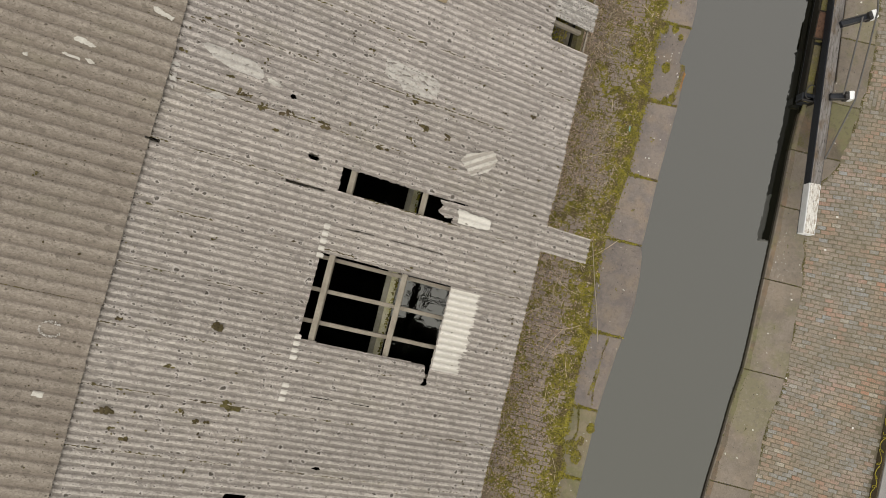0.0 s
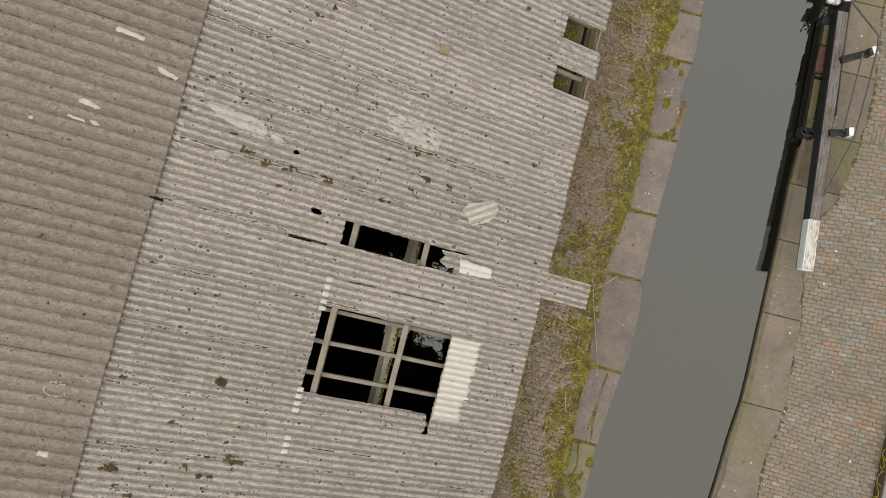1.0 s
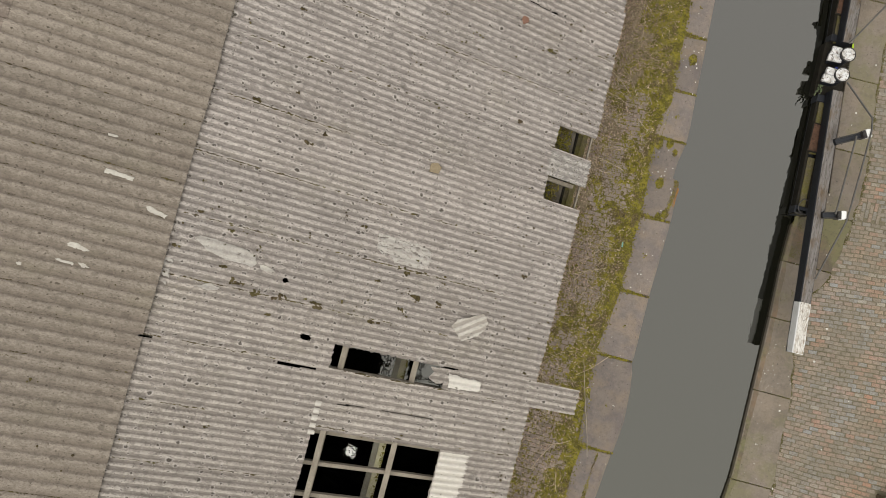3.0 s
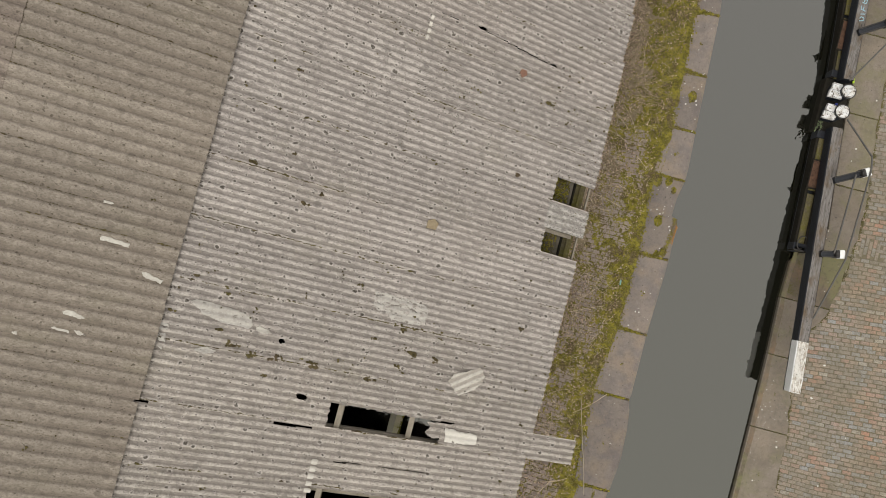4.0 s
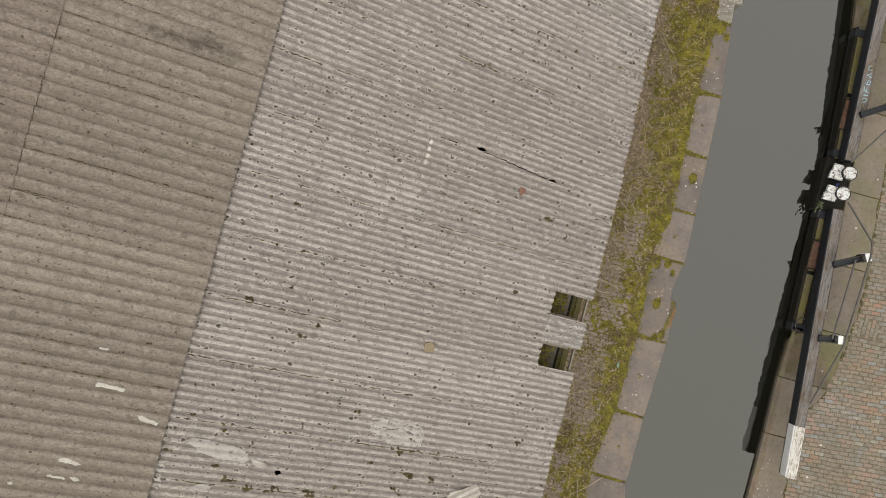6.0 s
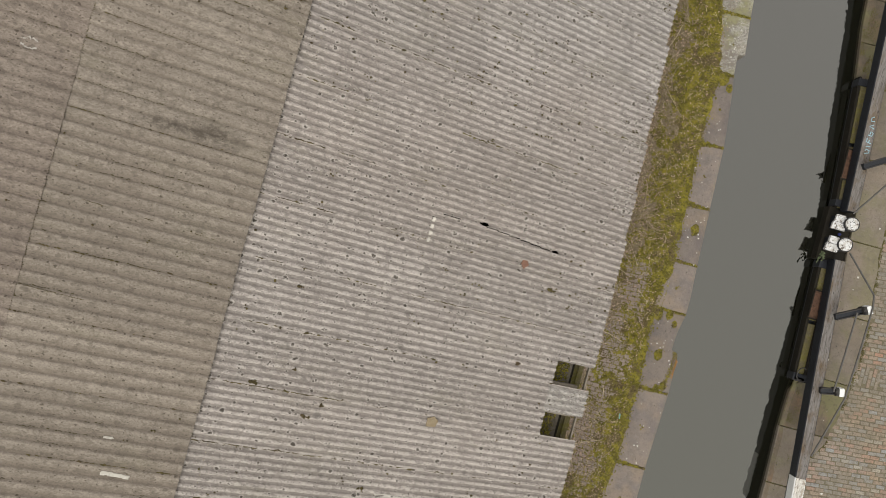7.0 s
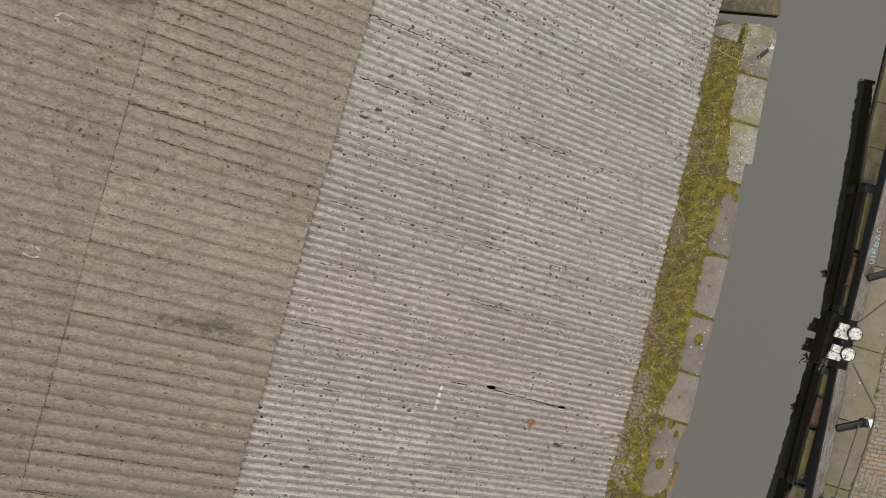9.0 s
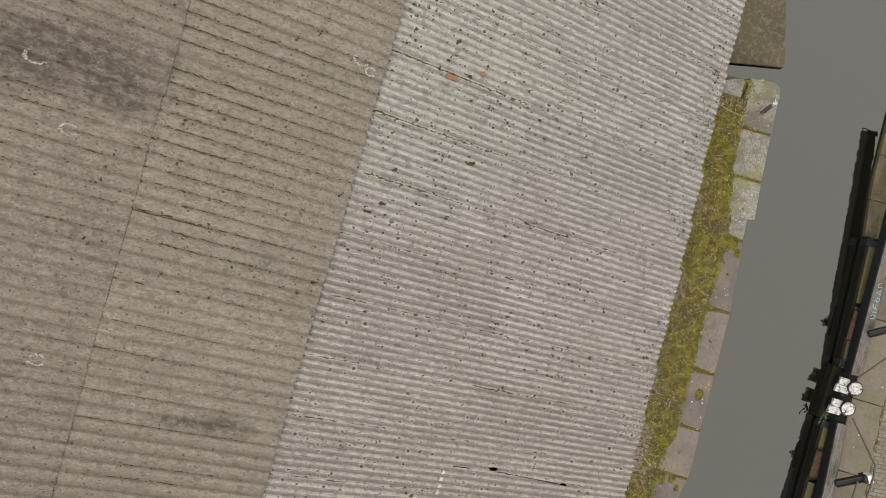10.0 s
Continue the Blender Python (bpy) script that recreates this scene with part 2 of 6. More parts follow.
def mottled(name, a, b_, c_, s1=3.0, s2=40.0, rough=0.85, bump_s=0.4, bump_d=0.005, metal=0.0, tint_random=0.0, island=False):
    m, nt, b = mat_base(name)
    p = world_pos(nt)
    c = mix(nt, ramp(nt, noise_fac(nt, p, s1, 5), 0.35, 0.65), a, b_)
    c = mix(nt, ramp(nt, noise_fac(nt, p, s2, 4, 0.7), 0.48, 0.75), c, c_)
    if tint_random:
        rnd = (nt.nodes.new("ShaderNodeNewGeometry").outputs["Random Per Island"] if island
               else nt.nodes.new("ShaderNodeObjectInfo").outputs["Random"])
        tone = nt.nodes.new("ShaderNodeHueSaturation")
        nt.links.new(c, tone.inputs["Color"])
        nt.links.new(mathn(nt, "ADD", mathn(nt, "MULTIPLY", rnd, 2 * tint_random), 1 - tint_random), tone.inputs["Value"])
        c = tone.outputs[0]
    nt.links.new(c, b.inputs["Base Color"])
    b.inputs["Roughness"].default_value, b.inputs["Metallic"].default_value = rough, metal
    b.inputs["Specular IOR Level"].default_value = 0.15 if rough > 0.7 else 0.4
    bump(nt, b, noise_fac(nt, p, s2 * 1.3, 5, 0.7), bump_s, bump_d)
    return m


M_WOOD = mottled("weathered_timber", (0.30, 0.265, 0.215), (0.22, 0.19, 0.15), (0.16, 0.14, 0.11), 4, 60)
M_PLATEWOOD = mottled("grey_brown_timber", (0.135, 0.118, 0.096), (0.085, 0.074, 0.058), (0.06, 0.055, 0.025), 5, 18)
# two tones of one beam: lit mossy side paler, the other side greyer
M_BEAM_LIT = mottled("lit_mossy_beam_timber", (0.60, 0.55, 0.40), (0.46, 0.43, 0.24), (0.70, 0.66, 0.52), 5, 40)
M_BEAM_SIDE = mottled("grey_beam_timber", (0.44, 0.41, 0.33), (0.36, 0.335, 0.25), (0.50, 0.47, 0.40), 4, 40)

def stone_material(name, a, b_, stain1, stain2, lichen, algae=0.0):
    m, nt, b = mat_base(name)
    p = world_pos(nt)
    rnd = nt.nodes.new("ShaderNodeObjectInfo").outputs["Random"]
    c = mix(nt, ramp(nt, noise_fac(nt, p, 1.1, 4), 0.4, 0.62), a, b_)
    c = mix(nt, mathn(nt, "MULTIPLY", ramp(nt, noise_fac(nt, stretch(nt, p, 1.3, 0.8, 1), 1.2, 4), 0.46, 0.62), 0.6), c, stain1)
    c = mix(nt, mathn(nt, "MULTIPLY", ramp(nt, noise_fac(nt, stretch(nt, p, 0.9, 1.2, 2), 1.5, 5), 0.48, 0.66), 0.6), c, stain2)
    c = mix(nt, mathn(nt, "MULTIPLY", ramp(nt, noise_fac(nt, p, 30, 4, 0.7), 0.50, 0.66), 0.35), c, tuple(0.55 * x for x in b_))
    if algae:
        c = mix(nt, mathn(nt, "MULTIPLY", ramp(nt, noise_fac(nt, p, 0.8, 5, 0.65), 0.50, 0.60), algae), c, (0.150, 0.142, 0.066) if lichen < 0.5 else (0.24, 0.23, 0.12))
    c = mix(nt, mathn(nt, "MULTIPLY", ramp(nt, noise_fac(nt, p, 7, 5, 0.75), 0.52, 0.60), 0.45), c, tuple(0.72 * x for x in b_))
    c = mix(nt, mathn(nt, "MULTIPLY", ramp(nt, noise_fac(nt, p, 11, 5, 0.75), 0.54, 0.62), 0.35), c, tuple(1.25 * x for x in a))
    tone = nt.nodes.new("ShaderNodeHueSaturation")
    nt.links.new(c, tone.inputs["Color"])
    nt.links.new(mathn(nt, "ADD", mathn(nt, "MULTIPLY", rnd, 0.24), 0.86), tone.inputs["Value"])
    c = mix(nt, mathn(nt, "MULTIPLY", spots(nt, p, 6.5, 0.03, 0.16, 0.04 + 0.4 * lichen), 0.8), tone.outputs[0], (0.48, 0.46, 0.40))
    if lichen:
        crust = mathn(nt, "MULTIPLY", ramp(nt, noise_fac(nt, p, 2.2, 3), 0.46, 0.56), ramp(nt, noise_fac(nt, p, 26, 4, 0.7), 0.44, 0.56))
        c = mix(nt, mathn(nt, "MULTIPLY", crust, lichen), c, (0.46, 0.45, 0.41))
    c = mix(nt, mathn(nt, "MULTIPLY", spots(nt, stretch(nt, p, 1.1, 1, 1), 9.0, 0.03, 0.14, 0.22), 0.8), c, (0.05, 0.042, 0.03))
    nt.links.new(c, b.inputs["Base Color"])
    b.inputs["Roughness"].default_value = 0.85
    bump(nt, b, noise_fac(nt, p, 28, 5, 0.65), 0.35, 0.008)
    return m


M_STONE = stone_material("quay_stone", (0.222, 0.184, 0.157), (0.184, 0.156, 0.142), (0.132, 0.114, 0.112), (0.262, 0.200, 0.140), 0.0)
M_STONE_LICHEN = stone_material("lichened_quay_stone", (0.215, 0.190, 0.160), (0.185, 0.162, 0.135), (0.15, 0.13, 0.115), (0.25, 0.215, 0.165), 0.62, 0.85)
M_STONE_ALGAE = stone_material("algae_quay_stone", (0.205, 0.172, 0.118), (0.172, 0.146, 0.100), (0.135, 0.115, 0.07), (0.235, 0.190, 0.105), 0.0, 0.9)
M_STONE_R = stone_material("towpath_stone", (0.206, 0.172, 0.140), (0.178, 0.148, 0.118), (0.138, 0.114, 0.086), (0.225, 0.180, 0.135), 0.0, 0.50)
M_STONE_MOSSY = stone_material("mossy_towpath_stone", (0.150, 0.118, 0.085), (0.115, 0.092, 0.064), (0.085, 0.070, 0.048), (0.210, 0.130, 0.075), 0.0, 0.85)
M_CAP = mottled("capstone_concrete", (0.26, 0.25, 0.24), (0.22, 0.21, 0.20), (0.30, 0.29, 0.27), 2, 40)
M_WALL = mottled("quay_wall_stone", (0.060, 0.054, 0.042), (0.04, 0.036, 0.027), (0.035, 0.042, 0.022), 2, 18)


def moss_material():
    """Cushion moss: bright new growth, olive cushions, brown dead patches and litter crumbs."""
    m, nt, b = mat_base("moss")
    p = world_pos(nt)
    c = mix(nt, ramp(nt, noise_fac(nt, p, 5.0, 4, 0.65), 0.42, 0.60), (0.112, 0.100, 0.018), (0.252, 0.218, 0.030))
    c = mix(nt, ramp(nt, noise_fac(nt, p, 2.2, 5, 0.7), 0.52, 0.60), c, (0.125, 0.094, 0.050))
    # dark flecks drawn for depth, as shade in the gaps between cushions
    c = mix(nt, mathn(nt, "MULTIPLY", ramp(nt, noise_fac(nt, p, 22.0, 4, 0.7), 0.51, 0.58), 0.7), c, (0.046, 0.038, 0.014))
    c = mix(nt, mathn(nt, "MULTIPLY", ramp(nt, noise_fac(nt, p, 55.0, 3, 0.7), 0.55, 0.63), 0.7), c, (0.31, 0.275, 0.05))
    c = mix(nt, mathn(nt, "MULTIPLY", ramp(nt, noise_fac(nt, p, 38.0, 3, 0.7), 0.60, 0.66), 0.9), c, (0.33, 0.26, 0.175))
    nt.links.new(c, b.inputs["Base Color"])
    b.inputs["Roughness"].default_value = 0.95
    b.inputs["Specular IOR Level"].default_value = 0.2
    bump(nt, b, noise_fac(nt, p, 40, 5, 0.7), 0.9, 0.02)
    return m


M_MOSS = moss_material()
M_RAIL = mottled("galvanised_rail", (0.115, 0.108, 0.100), (0.085, 0.080, 0.075), (0.15, 0.14, 0.125), 6, 50, 0.6, metal=0.2)
M_EDGE_MOSS = mottled("edge_moss", (0.120, 0.108, 0.040), (0.085, 0.075, 0.035), (0.16, 0.145, 0.05), 3, 30, 0.95, 0.8, 0.01)
M_ORANGE_LICHEN = mottled("orange_lichen", (0.33, 0.155, 0.045), (0.24, 0.12, 0.045), (0.40, 0.22, 0.09), 6, 40, 0.9)
M_LITTER = mottled("leaf_litter", (0.225, 0.178, 0.115), (0.130, 0.100, 0.060), (0.38, 0.32, 0.23), 9, 40, 0.95, 0.9, 0.02)
# roof moss; the same dark lumps also draw shade lines at the sheet laps
M_MOSS_DARK = mottled("roof_moss", (0.068, 0.050, 0.031), (0.108, 0.092, 0.034), (0.040, 0.030, 0.019), 2, 60, 0.95, 0.8, 0.01, tint_random=0.35, island=True)
M_LEAFBIT = mottled("dead_leaf", (0.40, 0.29, 0.225), (0.24, 0.165, 0.118), (0.54, 0.44, 0.35), 6, 30, tint_random=0.6, island=True)
M_MOSS_GROOVE = mottled("groove_moss", (0.066, 0.057, 0.028), (0.050, 0.042, 0.025), (0.105, 0.092, 0.036), 5, 60, 0.95, 0.6, 0.008)
M_STRAW = mottled("dead_grass", (0.48, 0.40, 0.28), (0.36, 0.285, 0.19), (0.56, 0.48, 0.36), 3, 30, tint_random=0.45, island=True)
M_BLACK = mottled("black_painted_timber", (0.010, 0.012, 0.018), (0.015, 0.017, 0.023), (0.032, 0.032, 0.034), 5, 45, 0.5)
def grained(name, a, b_, c_, along=0.7, across=16.0, rough=0.85):
    """Split, weathered timber with its grain along the gate."""
    m, nt, b = mat_base(name)
    p = world_pos(nt)
    g = stretch(nt, p, across, along, across)
    c = mix(nt, ramp(nt, noise_fac(nt, g, 1.6, 5, 0.7), 0.40, 0.62), a, b_)
    c = mix(nt, ramp(nt, noise_fac(nt, stretch(nt, p, 3, 1.2, 3), 1.3, 4), 0.50, 0.66), c, c_)
    c = mix(nt, ramp(nt, noise_fac(nt, g, 4.0, 3, 0.7), 0.58, 0.66), c, tuple(0.3 * x for x in b_))
    nt.links.new(c, b.inputs["Base Color"])
    b.inputs["Roughness"].default_value = rough
    bump(nt, b, noise_fac(nt, g, 3.0, 4), 0.6, 0.006)
    return m


M_WORN = grained("worn_beam_top", (0.205, 0.190, 0.180), (0.115, 0.100, 0.090), (0.118, 0.084, 0.052))
M_WHITE = mottled("white_paint", (0.84, 0.84, 0.84), (0.76, 0.76, 0.75), (0.88, 0.88, 0.87), 6, 50, 0.6, 0.2)
M_WHITE_WORN = grained("worn_white_paint", (0.68, 0.66, 0.62), (0.26, 0.21, 0.155), (0.62, 0.60, 0.56), 3.0, 22.0)
M_RUST = mottled("rusted_plate", (0.135, 0.074, 0.048), (0.090, 0.052, 0.036), (0.016, 0.013, 0.011), 6, 9, 0.85)
M_IRON = mottled("dark_iron", (0.035, 0.034, 0.034), (0.05, 0.047, 0.045), (0.07, 0.06, 0.05), 6, 50, 0.6, metal=0.3)
M_GATE = mottled("wet_gate_timber", (0.020, 0.018, 0.013), (0.013, 0.011, 0.009), (0.045, 0.038, 0.027), 4, 40, 0.75)
M_WALKPLANK = mottled("mossy_plank", (0.105, 0.088, 0.056), (0.135, 0.120, 0.030), (0.19, 0.165, 0.11), 4, 22, 0.85)
M_PLATE = mottled("stained_steel_deck", (0.135, 0.112, 0.072), (0.090, 0.084, 0.064), (0.25, 0.205, 0.130), 0.9, 7.0)
M_SETT = mottled("old_sett", (0.325, 0.262, 0.228), (0.265, 0.220, 0.196), (0.165, 0.142, 0.095), 3, 16, tint_random=0.24)
M_SOIL = mottled("damp_soil", (0.165, 0.138, 0.102), (0.150, 0.132, 0.062), (0.12, 0.10, 0.062), 4, 40)
M_BED = mottled("paving_joint_dirt", (0.165, 0.140, 0.100), (0.128, 0.112, 0.072), (0.20, 0.17, 0.125), 3, 40)


def paver_material():
    m, nt, b = mat_base("clay_paver")
    p = world_pos(nt)
    rnd = nt.nodes.new("ShaderNodeObjectInfo").outputs["Random"]
    isl = nt.nodes.new("ShaderNodeNewGeometry").outputs["Random Per Island"]
    mixr = mathn(nt, "FRACT", mathn(nt, "ADD", rnd, isl))
    cr = nt.nodes.new("ShaderNodeValToRGB")
    cr.color_ramp.interpolation = "CONSTANT"
    cols = [(0.0, (0.240, 0.195, 0.158)), (0.20, (0.200, 0.174, 0.146)), (0.38, (0.258, 0.190, 0.154)), (0.52, (0.212, 0.204, 0.190)),
            (0.66, (0.255, 0.208, 0.166)), (0.78, (0.282, 0.190, 0.150)), (0.87, (0.226, 0.226, 0.222)), (0.95, (0.285, 0.262, 0.225))]
    while len(cr.color_ramp.elements) < len(cols):
        cr.color_ramp.elements.new(0.5)
    for e, (pos, col) in zip(cr.color_ramp.elements, cols):
        e.position, e.color = pos, (*col, 1)
    nt.links.new(mixr, cr.inputs[0])
    zone = nt.nodes.new("ShaderNodeHueSaturation")
    nt.links.new(cr.outputs[0], zone.inputs["Color"])
    nt.links.new(mathn(nt, "ADD", mathn(nt, "MULTIPLY", ramp(nt, noise_fac(nt, p, 0.45, 3), 0.38, 0.62), 0.60), 0.75), zone.inputs["Saturation"])
    nt.links.new(mathn(nt, "ADD", mathn(nt, "MULTIPLY", noise_fac(nt, p, 2.3, 4), 0.35), 1.0), zone.inputs["Value"])
    c = mix(nt, mathn(nt, "MULTIPLY", ramp(nt, noise_fac(nt, p, 0.8, 5), 0.42, 0.60), 0.72), zone.outputs[0], (0.205, 0.178, 0.136))
    c = mix(nt, mathn(nt, "MULTIPLY", ramp(nt, noise_fac(nt, p, 6, 5, 0.75), 0.50, 0.60), 0.5), c, (0.130, 0.112, 0.078))
    c = mix(nt, mathn(nt, "MULTIPLY", ramp(nt, noise_fac(nt, p, 35, 4, 0.7), 0.5, 0.62), 0.6), c, (0.115, 0.096, 0.07))
    nt.links.new(c, b.inputs["Base Color"])
    b.inputs["Roughness"].default_value = 0.85
    bump(nt, b, noise_fac(nt, p, 70, 4), 0.4, 0.004)
    return m


M_PAVER = paver_material()


def water_material():
    m, nt, b = mat_base("canal_water")
    p = world_pos(nt)
    c = mix(nt, noise_fac(nt, p, 0.25, 3), (0.006, 0.006, 0.004), (0.008, 0.008, 0.005))
    nt.links.new(c, b.inputs["Base Color"])
    b.inputs["Roughness"].default_value = 0.015
    b.inputs["IOR"].default_value = 2.3
    b.inputs["Specular Tint"].default_value = (1.0, 0.99, 0.935, 1)
    bump(nt, b, mathn(nt, "ADD", mathn(nt, "MULTIPLY", noise_fac(nt, p, 0.55, 3), 3.0), noise_fac(nt, p, 3.2, 3)), 0.16, 0.025)
    return m


M_WATER = water_material()

# ============ mesh helpers ============
def link_bm(name, bm, material, parent=None, label="", smooth=False):
    me = bpy.data.meshes.new(name)
    bm.to_mesh(me)
    bm.free()
    if smooth:
        for f in me.polygons:
            f.use_smooth = True
    me.materials.append(material)
    ob = new(name, me)
    if parent:
        ob.parent = parent
    return tagged(ob, label)


def part(name, bm, material, parent, label="", smooth=False):
    return link_bm(name, bm, material, parent, label, smooth)


def from_lists(name, verts, faces, material, parent=None, label="", smooth=False):
    me = bpy.data.meshes.new(name)
    me.from_pydata(verts, [], faces)
    me.update()
    if smooth:
        for f in me.polygons:
            f.use_smooth = True
    me.materials.append(material)
    ob = new(name, me)
    if parent:
        ob.parent = parent
    return tagged(ob, label)


def box(bm, lo, hi, bevel=0.0, seg=2):
    c = [(a + b) / 2 for a, b in zip(lo, hi)]
    s = [b - a for a, b in zip(lo, hi)]
    geo = bmesh.ops.create_cube(bm, size=1, matrix=Matrix.Translation(c) @ Matrix.Diagonal((*s, 1)))
    if bevel:
        vs = set(geo["verts"])
        es = [e for e in bm.edges if e.verts[0] in vs and e.verts[1] in vs]
        bmesh.ops.bevel(bm, geom=es, offset=bevel, segments=seg, affect="EDGES", profile=0.6)
    return bm


def bar(p, q, w, h, bevel=0.006, wob=0.0, seed=0):
    """A squared timber from p to q, w wide and h deep, its top along p-q."""
    p, q = Vector(p), Vector(q)
    ln = (q - p).length
    bm = bmesh.new()
    n = max(1, int(ln / 0.5)) if wob else 1
    rng = random.Random(seed)
    d = (q - p).normalized()
    side = Vector((0, 0, 1)).cross(d).normalized()
    up = d.cross(side)
    rings = []
    for i in range(n + 1):
        o = p.lerp(q, i / n) + side * rng.uniform(-wob, wob) + up * rng.uniform(-wob, wob)
        b = bevel
        ring = [(-w / 2 + b, 0), (w / 2 - b, 0), (w / 2, -b), (w / 2, -h + b), (w / 2 - b, -h), (-w / 2 + b, -h), (-w / 2, -h + b), (-w / 2, -b)]
        rings.append([bm.verts.new(o + side * x + up * z) for x, z in ring])
    for a, b_ in zip(rings, rings[1:]):
        for i in range(8):
            j = (i + 1) % 8
            bm.faces.new((a[i], b_[i], b_[j], a[j]))
    bm.faces.new(rings[0])
    bm.faces.new(rings[-1][::-1])
    bmesh.ops.recalc_face_normals(bm, faces=bm.faces)
    return bm


def tube(points, r, sides=8):
    bm = bmesh.new()
    pts = [Vector(p) for p in points]
    rings = []
    for i, p in enumerate(pts):
        d = (pts[min(i + 1, len(pts) - 1)] - pts[max(i - 1, 0)]).normalized()
        a = d.orthogonal().normalized()
        b = d.cross(a)
        if rings and i:
            a0 = prev - d * prev.dot(d)
            a = a0.normalized()
            b = d.cross(a)
        prev = a
        rings.append([bm.verts.new(p + (a * math.cos(t) + b * math.sin(t)) * r) for t in [2 * math.pi * k / sides for k in range(sides)]])
    for u, v in zip(rings, rings[1:]):
        for k in range(sides):
            bm.faces.new((u[k], u[(k + 1) % sides], v[(k + 1) % sides], v[k]))
    bm.faces.new(rings[0][::-1])
    bm.faces.new(rings[-1])
    return bm


def prism(outline, z0, z1, bevel=0.0):
    bm = bmesh.new()
    base = [bm.verts.new((x, y, z0)) for x, y in outline]
    top = [bm.verts.new((x, y, z1)) for x, y in outline]
    n = len(outline)
    f = bm.faces.new(top)
    bm.faces.new(base[::-1])
    for i in range(n):
        bm.faces.new((base[i], base[(i + 1) % n], top[(i + 1) % n], top[i]))
    bmesh.ops.recalc_face_normals(bm, faces=bm.faces)
    if bevel:
        bmesh.ops.bevel(bm, geom=list(f.edges), offset=bevel, segments=3, affect="EDGES", profile=0.55)
    return bm


def interp(table, x):
    xs = [r[0] for r in table]
    return float(np.interp(x, xs, [r[1] for r in table]))


def inside(poly, x, y):
    hit = False
    for (x0, y0), (x1, y1) in zip(poly, poly[1:] + poly[:1]):
        if (y0 > y) != (y1 > y) and x < (x1 - x0) * (y - y0) / (y1 - y0) + x0:
            hit = not hit
    return hit


# ============ levels ============
WATER_Z, BANK_Z = -0.97, -0.88
GREY_A, GREY_B = 4.462, -0.4185
BROWN_A, BROWN_B = 4.784, -0.3468
EDGE_U = -4.95
PITCH_G, PITCH_B, SHEET_W = 0.1225, 0.196, 0.98


def roof_z(u):
    return GREY_A + GREY_B * u if u > EDGE_U else GREY_A + GREY_B * EDGE_U + BROWN_B * (u - EDGE_U)


# ============ setting: water and beds ============
def flat(name, lo, hi, z, material, label, category):
    ob = from_lists(name, [(lo[0], lo[1], z), (hi[0], lo[1], z), (hi[0], hi[1], z), (lo[0], hi[1], z)], [(0, 1, 2, 3)], material)
    return tagged(ob, label, category, kind="structure")


flat("water", (-60, -120), (60, 160), WATER_Z, M_WATER, "still murky grey canal water reflecting overcast sky", "water")

# ============ the shed ============
shed = tagged(new("boat_shed"), "long canalside boat shed with broken corrugated cement roof", "building")


# where the side laps of the grey sheets show along the eave
LAPS = [-9.1, -8.15, -7.2, -6.26, -5.33, -4.42, -3.51, -2.60, -1.68, -0.765, 0.15, 1.13, 2.09, 3.05, 4.02, 4.99, 5.97, 6.96, 7.93, 8.88, 9.83, 10.78, 11.73, 12.69, 13.62,
        14.56, 15.5, 16.45, 17.4, 18.36, 19.3, 20.25, 21.2, 22.15, 23.1, 24.05, 25.0, 25.95]


def profile(y, kind):
    if kind == "grey":
        return 0.0145 * math.cos(2 * math.pi * y / PITCH_G)
    if kind == "worn":
        d = abs(y / PITCH_B - round(y / PITCH_B)) * PITCH_B
        return 0.010 - 0.019 * math.exp(-(d / 0.028) ** 2)
    f = y / PITCH_B % 1.0
    if f < 0.86:
        return -0.013 + 0.025 * (0.5 - 0.5 * math.cos(math.pi * f / 0.86)) ** 0.8
    return 0.012 - 0.025 * (f - 0.86) / 0.14


def grey_wave(v):
    """Height of the grey corrugation at v along the eave."""
    return profile(float(np.interp(v, LAPS, [SHEET_W * k for k in range(len(LAPS))])), "grey")


